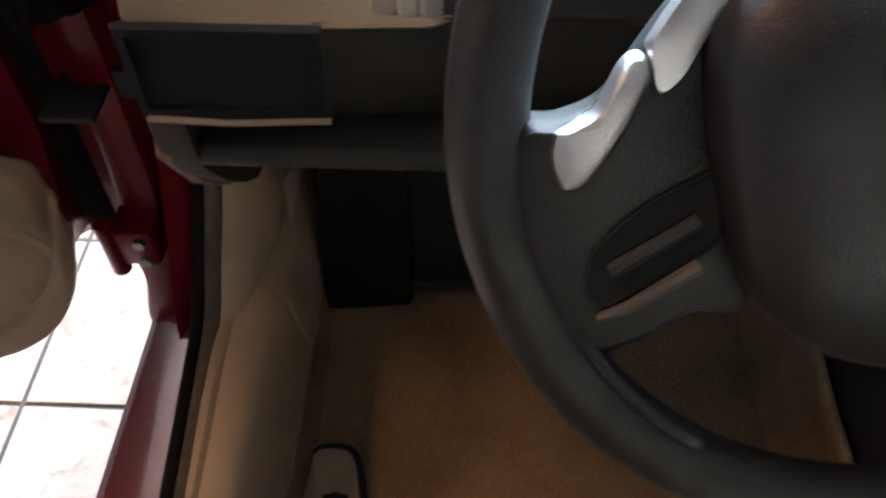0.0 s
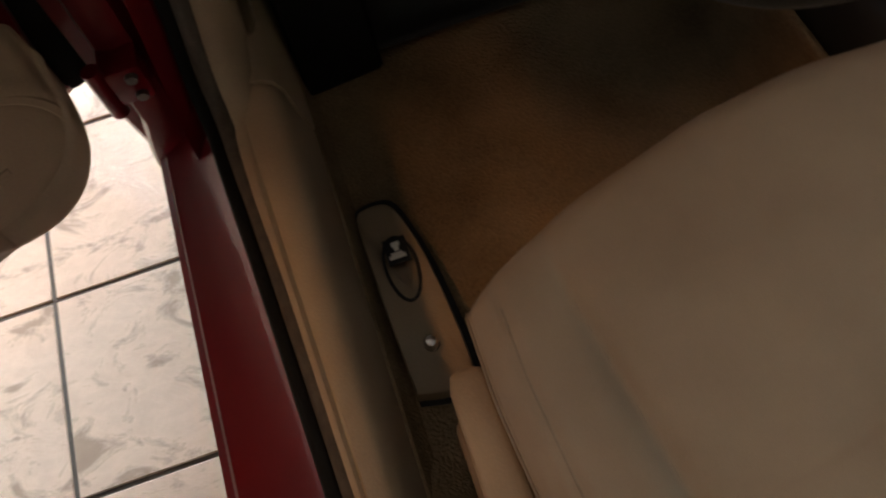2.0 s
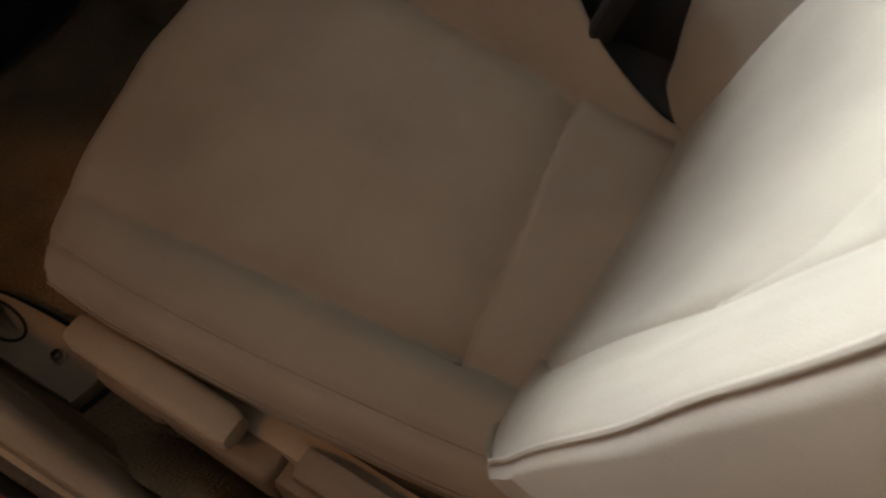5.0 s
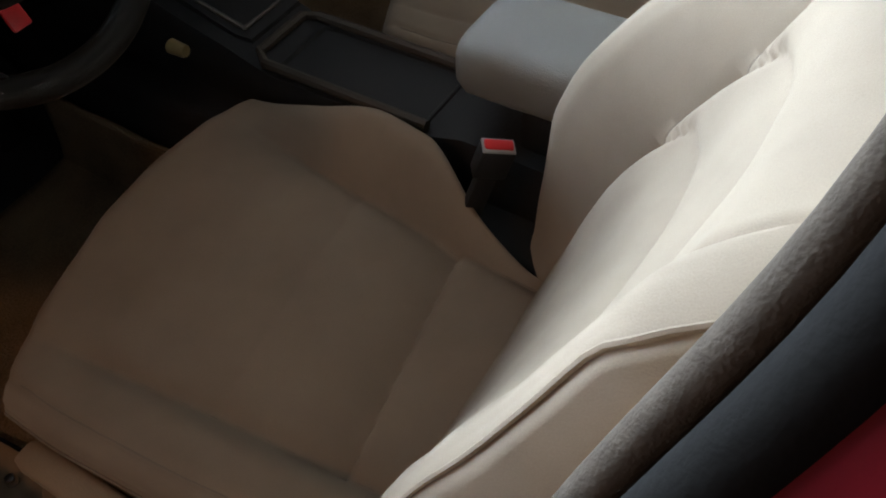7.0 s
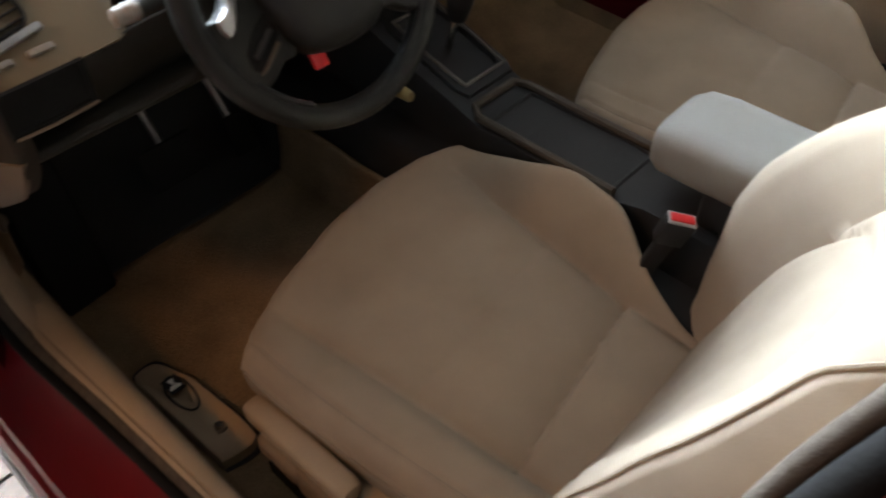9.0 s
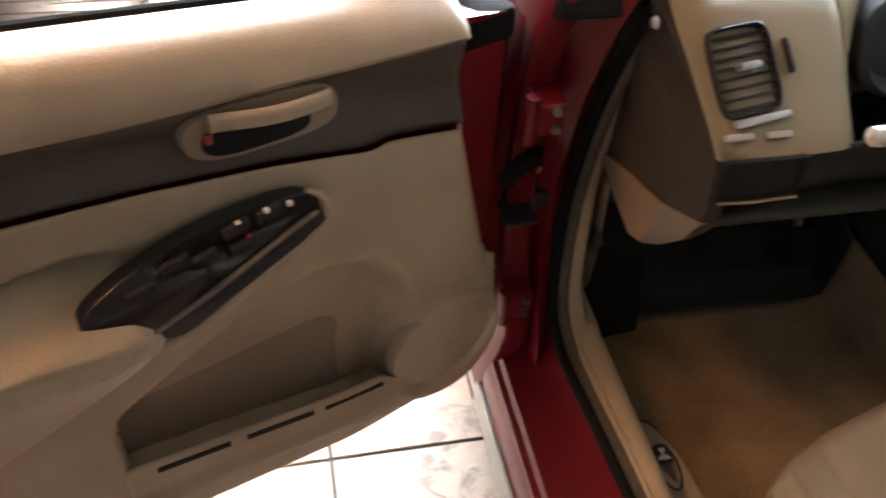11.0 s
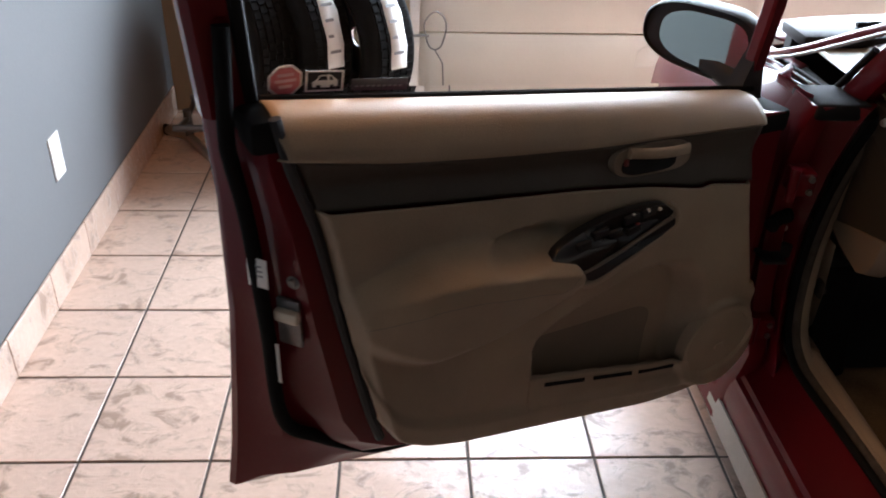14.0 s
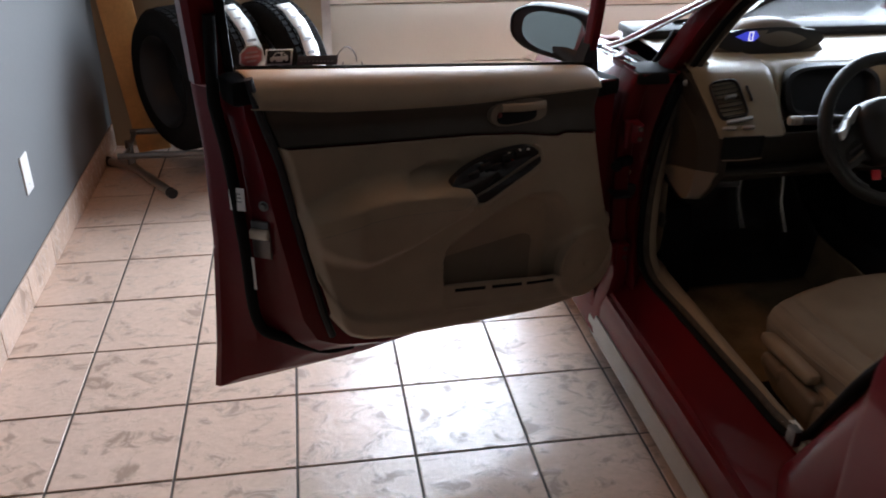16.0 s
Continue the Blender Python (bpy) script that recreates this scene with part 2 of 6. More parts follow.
def prism_bm(outline, d0, d1, axis="y", bevel=0.0, seg=2):
    """An outline in the plane across the axis, given depth from d0 to d1."""
    put = {"x": lambda a, b, d: (d, a, b), "y": lambda a, b, d: (a, d, b), "z": lambda a, b, d: (a, b, d)}[axis]
    bm = loft_bm([[put(a, b, d0) for a, b in outline], [put(a, b, d1) for a, b in outline]])
    if bevel:
        bmesh.ops.recalc_face_normals(bm, faces=bm.faces)
        bmesh.ops.bevel(bm, geom=[e for e in bm.edges if e.calc_face_angle(0) > 0.5], offset=bevel, segments=seg, affect="EDGES", profile=0.5)
    return bm


def tube_bm(points, r, sides=10, caps=True):
    """A round tube along points; r may be a list."""
    pts = [Vector(p) for p in points]
    rs = r if isinstance(r, (list, tuple)) else [r] * len(pts)
    rings, up = [], None
    for i, p in enumerate(pts):
        d = (pts[min(i + 1, len(pts) - 1)] - pts[max(i - 1, 0)]).normalized()
        if up is None:
            up = d.orthogonal().normalized()
        up = (up - d * up.dot(d)).normalized()
        side = d.cross(up)
        rings.append([p + (up * math.cos(a) + side * math.sin(a)) * rs[i] for a in (2 * math.pi * k / sides for k in range(sides))])
    return loft_bm(rings, caps=caps)


def lathe_bm(profile, sides=48, axis="x"):
    """Turns (radius, along) pairs about an axis; closes on itself if first and last agree."""
    rings = []
    for k in range(sides):
        a = 2 * math.pi * k / sides
        c, s = math.cos(a), math.sin(a)
        rings.append([{"x": (h, r * c, r * s), "y": (r * c, h, r * s), "z": (r * c, r * s, h)}[axis] for r, h in profile])
    bm = bmesh.new()
    rows = [[bm.verts.new(p) for p in r] for r in rings]
    for i in range(sides):
        a, b = rows[i], rows[(i + 1) % sides]
        for j in range(len(profile) - 1):
            bm.faces.new((a[j], a[j + 1], b[j + 1], b[j]))
    bmesh.ops.remove_doubles(bm, verts=bm.verts[:], dist=1e-6)
    return bm


def spline(points, n):
    """n points on a smooth curve through the points (any dimension)."""
    p = np.array(points, float)
    k = len(p)
    out = []
    for t in np.linspace(0, k - 1, n):
        i = min(int(t), k - 2)
        f = t - i
        p0, p1, p2, p3 = p[max(i - 1, 0)], p[i], p[i + 1], p[min(i + 2, k - 1)]
        out.append(0.5 * (2 * p1 + (p2 - p0) * f + (2 * p0 - 5 * p1 + 4 * p2 - p3) * f**2 + (3 * p1 - p0 - 3 * p2 + p3) * f**3))
    return [tuple(float(v) for v in q) for q in out]


# ---- the room ----
WALL_X, FRONT_Y, BACK_Y, RIGHT_X, TOP_Z = -1.55, 2.65, -4.2, 4.4, 2.5
JAMB_X = -0.42
floor = tagged(part("floor", box_bm(WALL_X - 0.15, RIGHT_X + 0.15, BACK_Y - 0.15, FRONT_Y + 1.2, -0.12, -0.004), "grout"), "pale ceramic tile floor with dark sanded grout", "floor", kind="structure")
tagged(part("wall_west", box_bm(WALL_X - 0.15, WALL_X, BACK_Y, FRONT_Y + 0.1, -0.004, TOP_Z), "wall"), "smooth blue-grey painted garage wall", "wall", kind="structure")
# unseen rear and side walls, kept dark so little light bounces back
tagged(part("wall_south", box_bm(WALL_X - 0.15, RIGHT_X + 0.15, BACK_Y - 0.15, BACK_Y, -0.004, TOP_Z), "darkwall"), "unseen rear garage wall, dark to cut bounced light", "wall", kind="structure")
tagged(part("wall_east", box_bm(RIGHT_X, RIGHT_X + 0.15, BACK_Y, FRONT_Y + 0.1, -0.004, TOP_Z), "darkwall"), "unseen side garage wall, dark to cut bounced light", "wall", kind="structure")
tagged(part("wall_north", box_bm(WALL_X, JAMB_X, FRONT_Y - 0.06, FRONT_Y + 0.1, -0.004, TOP_Z), "tanwall"), "tan painted wall beside the garage door", "wall", kind="structure")
# unseen ceiling, its colour lowered to hold back bounce
tagged(part("ceiling", box_bm(WALL_X - 0.15, RIGHT_X + 0.15, BACK_Y - 0.15, FRONT_Y + 0.2, TOP_Z, TOP_Z + 0.1), "white"), "unseen garage ceiling, dark to cut bounced light", "ceiling", kind="structure")

# tiled skirting along the grey wall
skirting = tagged(part("baseboard", box_bm(WALL_X, WALL_X + 0.004, BACK_Y, FRONT_Y - 0.06, 0, 0.128), "grout"), "beige ceramic tile skirting along the grey wall", "baseboard", kind="structure")

# sectional garage door with a glazed row
gdoor = thing("garage_door", (1.9, FRONT_Y, 0), "white sectional garage door with frosted glazing", "garage door")
for z0, z1 in ((0.02, 0.335), (0.34, 0.655)):
    bm = box_bm(JAMB_X + 0.03, RIGHT_X - 0.02, FRONT_Y, FRONT_Y + 0.045, z0, z1, 0.006, 2)
    part("panel", bm, "cream", gdoor)
part("bottom_seal", box_bm(JAMB_X + 0.03, RIGHT_X - 0.02, FRONT_Y - 0.004, FRONT_Y + 0.05, -0.004, 0.02, 0.006), "rubber", gdoor, "black rubber bottom seal")
for z0, z1 in ((0.66, 0.70), (1.45, 1.52), (2.27, TOP_Z - 0.004)):
    part("rail", box_bm(JAMB_X + 0.03, RIGHT_X - 0.02, FRONT_Y, FRONT_Y + 0.045, z0, z1, 0.005), "cream", gdoor)
edges = [JAMB_X + 0.03 + k * (RIGHT_X - 0.02 - JAMB_X - 0.03) / 5 for k in range(6)]
for k, x in enumerate(edges):
    for z0, z1 in ((0.70, 1.45), (1.52, 2.27)):
        part("stile", box_bm(max(edges[0], x - 0.035), min(edges[-1], x + 0.035), FRONT_Y + 0.002, FRONT_Y + 0.043, z0, z1, 0.004), "cream", gdoor)
        if k < 5:
            pane = part("pane", box_bm(x + 0.035, edges[k + 1] - 0.035, FRONT_Y + 0.018, FRONT_Y + 0.024, z0, z1), "frost", gdoor, "frosted glass pane")
            pane.visible_shadow = False

# steel track, bracket and hinge beside the garage door
track = thing("door_track", (JAMB_X + 0.03, FRONT_Y - 0.06, 0), "grey galvanised steel garage door track with roller brackets", "door track")
part("channel", prism_bm([(JAMB_X, 2.585), (JAMB_X + 0.045, 2.585), (JAMB_X + 0.045, 2.60), (JAMB_X + 0.04, 2.60), (JAMB_X + 0.04, 2.59), (JAMB_X + 0.005, 2.59), (JAMB_X + 0.005, 2.63), (JAMB_X, 2.63)], 0.0, 2.3, "z"), "metal", track)
for z in (0.32, 0.72, 1.4):
    part("bracket", join_bm(box_bm(JAMB_X - 0.075, JAMB_X + 0.0, 2.584, 2.5895, z, z + 0.045, 0.002), tube_bm([(JAMB_X - 0.02, 2.58, z + 0.022), (JAMB_X + 0.09, 2.58, z + 0.022)], 0.006), moved(lathe_bm([(0.0001, -0.01), (0.022, -0.01), (0.022, 0.01), (0.0001, 0.01)], 16, "x"), Matrix.Translation((JAMB_X - 0.03, 2.575, z + 0.022)))), "darksteel", track)

# blank wall plate
plate = thing("wall_plate", (WALL_X, 1.205, 0.408), "white plastic cover plate on the grey wall", "wall plate")
part("cover", box_bm(WALL_X, WALL_X + 0.006, 1.165, 1.245, 0.338, 0.478, 0.003), "offwhite", plate)
for z in (0.368, 0.448):
    part("screw", moved(lathe_bm([(0.0001, 0.0), (0.004, 0.0), (0.0035, 0.0015), (0.0001, 0.0018)], 12, "x"), Matrix.Translation((WALL_X + 0.006, 1.205, z))), "offwhite", plate)


# ---- tires on their rack ----
TY, TZ = 2.20, 0.455
def tire(xc, label, with_rim=True, with_label=True):
    """A tire turned a little on the rack, built about its own centre."""
    w = 0.21
    x0, yc, zc = -w / 2, 0.0, 0.0
    t = thing("tire", Matrix.Translation((xc, TY, TZ)) @ Matrix.Rotation(radians(34), 4, "Z"), label, "tire", "tires on the rack")
    prof = [(0.205, 0.012), (0.22, 0.004), (0.26, -0.006), (0.295, 0.004), (0.312, 0.02), (0.319, 0.034), (0.321, w / 2), (0.319, w - 0.034), (0.312, w - 0.02), (0.295, w - 0.004), (0.26, w + 0.006), (0.22, w - 0.004), (0.205, w - 0.012), (0.205, 0.012)]
    part("carcass", moved(lathe_bm(prof, 72, "x"), Matrix.Translation((x0, yc, zc))), "rubber", t)
    tread = bmesh.new()
    me = bpy.data.meshes.new("t")
    for row in range(5):
        c = 0.03 + (w - 0.06) * (row + 0.5) / 5
        for k in range(60):
            a = 2 * math.pi * (k + 0.5 * (row % 2)) / 60
            b = box_bm(c - (w - 0.06) / 12, c + (w - 0.06) / 12, -0.0125, 0.0125, 0.316, 0.3275 if 0 < row < 4 else 0.325)
            moved(b, Matrix.Translation((x0, yc, zc)) @ Matrix.Rotation(a, 4, "X") @ Matrix.Shear("XY", 4, (0, 0)))
            b.to_mesh(me)
            b.free()
            tread.from_mesh(me)
    tagged(part("tread", tread, "rubber", t, smooth=False), kind="stuff")
    if with_rim:
        rp = [(0.04, w * 0.6), (0.09, w * 0.62), (0.17, w * 0.66), (0.19, w * 0.8), (0.206, w - 0.014), (0.212, w - 0.004), (0.206, w - 0.02), (0.19, 0.05), (0.206, 0.014), (0.212, 0.004), (0.20, 0.016), (0.18, 0.055), (0.165, w * 0.6), (0.04, w * 0.56), (0.04, w * 0.6)]
        part("rim", moved(lathe_bm(rp, 48, "x"), Matrix.Translation((x0, yc, zc))), "silver" if with_rim == "grey" else "black", t, "%s steel wheel rim" % with_rim)
    if not with_label:
        return t
    lab = bmesh.new()
    rows = []
    for k in range(12):
        a = radians(14 + k * 7.5)
        rr = 0.3285
        y, z = yc - rr * math.sin(a), zc + rr * math.cos(a)
        rows.append([lab.verts.new((x0 + w * 0.36 + 0.003 * math.sin(k * 1.7), y, z)), lab.verts.new((x0 + w * 0.70 + 0.003 * math.sin(k * 2.3), y, z))])
    for p, q in zip(rows, rows[1:]):
        lab.faces.new((p[0], p[1], q[1], q[0]))
    s = part("sticker", lab, "paper", t, "white paper label with grey print")
    s.modifiers.new("thick", "SOLIDIFY").thickness = 0.0008
    for k in range(7):
        a = radians(22 + k * 10.5)
        b = moved(box_bm(x0 + w * 0.41, x0 + w * (0.64 - 0.06 * (k % 3)), -0.006, 0.006, 0.3294, 0.3300), Matrix.Translation((0, yc, zc)) @ Matrix.Rotation(a, 4, "X"))
        part("print_bar", b, "greyink", s)
    return t


tire(-1.115, "black rubber tire standing on the rack by the board", "black", False)
tire(-0.905, "black rubber tire with a white paper label", "black")
tire(-0.66, "black treaded tire on a grey rim with a white paper label", "grey")
rack = thing("tire_rack", (-0.92, TY, 0), "grey steel tube tire rack on splayed feet", "tire rack")
for x in (-1.40, -0.44):
    part("upright", tube_bm([(x, TY, 0.03), (x, TY, 0.16)], 0.018, 14), "darksteel", rack)
for y, z in ((TY - 0.17, 0.148), (TY + 0.17, 0.148)):
    part("crossbar", tube_bm([(-1.42, y, z), (-0.42, y, z)], 0.015, 12), "darksteel", rack)
    for x in (-1.40, -0.44):
        part("support", tube_bm([(x, y, z), (x, TY, 0.12)], 0.011, 10), "darksteel", rack)
for x, y in ((-1.175, 1.86), (-1.535, 2.31), (-0.30, 2.02), (-0.55, 2.50)):
    foot = part("foot", tube_bm([(x, y, 0.024), ((-1.40 if x < -0.9 else -0.44), TY, 0.034)], 0.02, 14), "metal", rack)
    d = (Vector(((-1.40 if x < -0.9 else -0.44), TY, 0)) - Vector((x, y, 0))).normalized() * 0.022
    part("end_cap", tube_bm([(x - d.x * 0.4, y - d.y * 0.4, 0.0235), (x + d.x, y + d.y, 0.0245)], 0.0232, 14), "black", foot, "black plastic end cap")

board = thing("leaning_board", (-1.335, 2.5, 0), "bare tan plywood board leaning on the wall", "board")
bm = box_bm(-0.080, 0.080, -0.009, 0.009, 0, 1.5, 0.002)
part("plank", moved(bm, Matrix.Translation((-1.335, 2.48, 0.010)) @ Matrix.Rotation(radians(-2.6), 4, "X") @ Matrix.Rotation(radians(-6.8), 4, "Y")), "wood", board)
pipes = thing("coiled_cable", (-0.30, 2.60, 0.3), "thin grey cable looped beside the garage door", "cable")
part("loop", tube_bm([(-0.30 + 0.05 * math.cos(a) * (1 + 0.1 * math.sin(3 * a)), 2.60 + 0.004 * math.sin(2 * a), 0.36 + 0.09 * math.sin(a)) for a in np.linspace(0, 11, 60)] + [(-0.26, 2.61, 0.2), (-0.25, 2.612, 0.04)], 0.004, 6), "darksteel", pipes)

# ---- the open driver's door, in its own axes: x from hinge to latch, y towards the cabin, z up ----
def lerp_table(table, soft=0.03):
    """A curve through a table of pairs, rounded over a stretch of its range."""
    xs, ys = [p[0] for p in table], [p[1] for p in table]
    span = xs[-1] - xs[0]
    gx = np.linspace(xs[0] - span * 0.1, xs[-1] + span * 0.1, 600)
    gy = np.interp(gx, xs, ys)
    w = np.exp(-(((np.arange(-90, 91)) / (soft * 500)) ** 2))
    pad = np.concatenate([np.full(90, gy[0]), gy, np.full(90, gy[-1])])
    gy = np.convolve(pad, w / w.sum(), "valid")
    return lambda v: float(np.interp(v, gx, gy))


def sm(a, b, v):
    """Smooth step from a to b."""
    t = min(1.0, max(0.0, (v - a) / (b - a)))
    return t * t * (3 - 2 * t)


DU, DN = Vector((-0.906, -0.423, 0)).normalized(), Vector((0.423, -0.906, 0)).normalized()
DOOR = Matrix(((DU.x, DN.x, 0, 0.30), (DU.y, DN.y, 0, 0.28), (0, 0, 1, 0), (0, 0, 0, 1)))
door = thing("side_door", DOOR, "open dark red front car door with a beige inner panel", "car door")

belt = lerp_table([(0.0, 0.966), (0.147, 0.988), (0.497, 1.033), (0.781, 1.069), (1.036, 1.103), (1.2, 1.126)])
band_top = lerp_table([(0.0, 0.934), (0.12, 0.941), (0.52, 0.966), (0.716, 0.987), (0.885, 1.009), (1.06, 1.045)])
band_low = lerp_table([(0.0, 0.815), (0.11, 0.822), (0.225, 0.845), (0.24, 0.838), (0.37, 0.868), (0.517, 0.892), (0.808, 0.927), (1.06, 0.96)], 0.01)
panel_low = lerp_table([(0.0, 0.56), (0.02, 0.515), (0.035, 0.46), (0.045, 0.428), (0.06, 0.396), (0.08, 0.370), (0.10, 0.355), (0.13, 0.344), (0.16, 0.339), (0.20, 0.339), (0.30, 0.352), (0.575, 0.398), (0.76, 0.430), (0.83, 0.45), (0.88, 0.478), (0.915, 0.53), (0.94, 0.60)], 0.012)
rear = lerp_table([(0.30, 0.84), (0.44, 0.885), (0.52, 0.909), (0.728, 0.953), (0.915, 0.988), (1.024, 1.022), (1.15, 1.048)])
front = lerp_table([(0.30, 0.06), (0.36, 0.045), (0.45, 0.032), (0.575, 0.036), (0.59, 0.062), (0.70, 0.082), (0.83, 0.104), (0.93, 0.108), (1.0, 0.112)], 0.012)
ridge = lerp_table([(0.28, 0.80), (0.325, 0.784), (0.53, 0.735), (0.735, 0.686), (0.83, 0.672), (0.90, 0.70), (0.96, 0.75)])
rest_top = lerp_table([(0.28, 0.80), (0.33, 0.796), (0.53, 0.762), (0.56, 0.786), (0.64, 0.806), (0.75, 0.822), (0.83, 0.822), (0.96, 0.79)], 0.015)
bulge = lerp_table([(0.28, 0.0), (0.34, 0.022), (0.525, 0.036), (0.56, 0.066), (0.60, 0.070), (0.72, 0.074), (0.85, 0.062), (0.93, 0.03), (0.975, 0.0)], 0.012)
pocket_low = lerp_table([(0.15, 0.436), (0.23, 0.447), (0.417, 0.490), (0.60, 0.532)])
pocket_top = lerp_table([(0.17, 0.47), (0.19, 0.59), (0.215, 0.645), (0.255, 0.682), (0.33, 0.698), (0.40, 0.690), (0.46, 0.674), (0.53, 0.652), (0.60, 0.622), (0.612, 0.60)], 0.008)


def panel_n(u, z, pocket=True):
    """How far the lower panel stands out towards the cabin."""
    n = -0.004 + 0.032 * sm(0.88, 0.52, z)
    r, t = ridge(u), rest_top(u)
    n += bulge(u) * (0.75 * sm(r - 0.040, r + 0.006, z) + 0.25 * sm(r, max(t - 0.03, r + 0.012), z)) * sm(t + 0.034, t - 0.016, z)
    # soft hollow above the armrest
    n -= 0.024 * sm(1.35, 0.45, ((u - 0.640) / 0.082) ** 2 + ((z - 0.824 + 0.05 * (u - 0.640)) / 0.021) ** 2)
    lo, hi = pocket_low(u), pocket_top(u)
    if pocket and 0.17 < u < 0.615:
        lo -= 0.050
        edge = 0.012 + 0.05 * sm(0.40, 0.22, u)
        n -= 0.066 * sm(lo - 0.002, lo + 0.008, z) * sm(hi + 0.3 * edge, hi - edge, z) * sm(0.614, 0.600, u) * sm(0.175, 0.27, u)
    # speaker pod
    d = math.hypot(u - 0.140, z - 0.462)
    n += 0.014 * sm(0.112, 0.098, d) - 0.012 * sm(0.62, 0.50, z) * sm(0.34, 0.16, u)
    # rail crease
    lw = panel_low(u)
    n += 0.010 * sm(lw + 0.075, lw + 0.05, z) - 0.02 * sm(lw + 0.018, lw, z)
    # roll back at the rear and front edges
    n -= 0.024 * sm(rear(z) - 0.02, rear(z), u) + 0.02 * sm(front(z) + 0.018, front(z), u)
    return max(n, -0.032)


def field_bm(u_of, z_of, n_of, cols, rows):
    """A skin over a curved sheet: u from u_of(s, z), z from z_of(t, u)."""
    pts = []
    for j in range(rows + 1):
        row = []
        for i in range(cols + 1):
            s, t = i / cols, j / rows
            u = 0.07 + 0.9 * s
            for _ in range(4):
                z = z_of(t, u)
                u = u_of(s, z)
            row.append((u, n_of(u, z), z))
        pts.append(row)
    return loft_bm(pts, closed=False)


lower = field_bm(lambda s, z: front(z) + (rear(z) - front(z)) * s, lambda t, u: panel_low(u) + (band_low(u) - 0.002 - panel_low(u)) * t, panel_n, 190, 110)
lower_ob = part("lower_panel", lower, "beige", door, "beige moulded plastic", angle=60)
lower_ob.modifiers.new("thick", "SOLIDIFY").thickness = 0.004

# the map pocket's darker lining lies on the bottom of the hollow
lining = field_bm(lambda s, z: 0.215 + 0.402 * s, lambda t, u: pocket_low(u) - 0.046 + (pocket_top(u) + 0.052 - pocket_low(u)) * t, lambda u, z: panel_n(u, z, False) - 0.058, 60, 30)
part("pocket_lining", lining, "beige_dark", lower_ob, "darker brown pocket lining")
lip = field_bm(lambda s, z: 0.180 + 0.438 * s, lambda t, u: pocket_low(u) - 0.070 + 0.070 * t, lambda u, z: panel_n(u, z, False) + 0.0012 - 0.0035 * sm(pocket_low(u) - 0.006, pocket_low(u), z), 60, 12)
part("pocket_lip", lip, "beige", lower_ob, "beige lip of the map pocket").modifiers.new("thick", "SOLIDIFY").thickness = 0.004
# armrest pad in cloth over the bulge
pad = field_bm(lambda s, z: 0.560 + 0.385 * s, lambda t, u: rest_top(u) - 0.046 + 0.030 * sm(0.60, 0.56, u) + (0.072 - 0.030 * sm(0.60, 0.56, u)) * t, lambda u, z: panel_n(u, z) + 0.0016, 80, 32)
part("armrest_pad", pad, "beige_soft", door, "soft beige padded armrest")
part("armrest_seam", tube_bm([(u, panel_n(u, rest_top(u) - 0.046 + 0.030 * sm(0.60, 0.56, u)) + 0.0008, rest_top(u) - 0.046 + 0.030 * sm(0.60, 0.56, u)) for u in np.linspace(0.56, 0.94, 50)], 0.0011, 6), "seam", door)

# dark band with its belt-line trim
band = field_bm(lambda s, z: front(z) + (rear(z) - front(z)) * s, lambda t, u: band_low(u) + (band_top(u) - band_low(u)) * t, lambda u, z: -0.020 + 0.006 * math.cos(min(1, max(0, (z - band_low(u)) / max(0.01, band_top(u) - band_low(u)))) * 2 * math.pi) - 0.02 * sm(rear(z) - 0.015, rear(z), u), 80, 14)
ob = part("dark_band", band, "taupe", door, "dark taupe plastic band")
ob.modifiers.new("thick", "SOLIDIFY").thickness = 0.004
rows = []
for k in range(61):
    u = 0.108 + (1.042 - 0.108) * k / 60
    t, b = belt(u), band_top(u)
    w = t - b
    e = sm(0.0, 0.02, u - 0.108)
    uu = u + 0.0
    rows.append([(uu, -0.098, t - 0.012), (uu, -0.092, t - 0.001), (uu, -0.075, t + 0.001), (uu, -0.055, t), (uu, -0.042, t - 0.003), (uu, -0.030, t - 0.010), (uu, -0.021, t - min(0.024, 0.40 * w)), (uu - 0.006 * e, -0.012, b + 0.36 * w), (uu - 0.01 * e, -0.006, b + 0.1 * w), (uu - 0.01 * e, -0.010, b - 0.001), (uu, -0.028, b - 0.004)])
part("upper_trim", loft_bm(rows, closed=False), "beige", door, "beige plastic window sill trim", angle=50).modifiers.new("thick", "SOLIDIFY").thickness = 0.003
part("window_wiper_seal", tube_bm([(u, -0.102, belt(u) - 0.002) for u in np.linspace(0.06, 1.04, 24)], 0.006, 8), "rubber", door, "black window wiper seal")

# pull handle cup, switch panel
def patch_bm(outline, offset, n_of=panel_n, thick=0.006, inner=0.0):
    """A raised plate over the panel within an outline of (u, z)."""
    c = (sum(p[0] for p in outline) / len(outline), sum(p[1] for p in outline) / len(outline))
    ring = lambda k, d: [(c[0] + (u - c[0]) * k, n_of(u, z) * (1 - inner) + inner * n_of(*c) + d, c[1] + (z - c[1]) * k) for u, z in outline]
    return loft_bm([ring(1.0, -0.012), ring(1.0, offset - 0.002), ring(0.985, offset), ring(0.5, offset), ring(0.02, offset)])


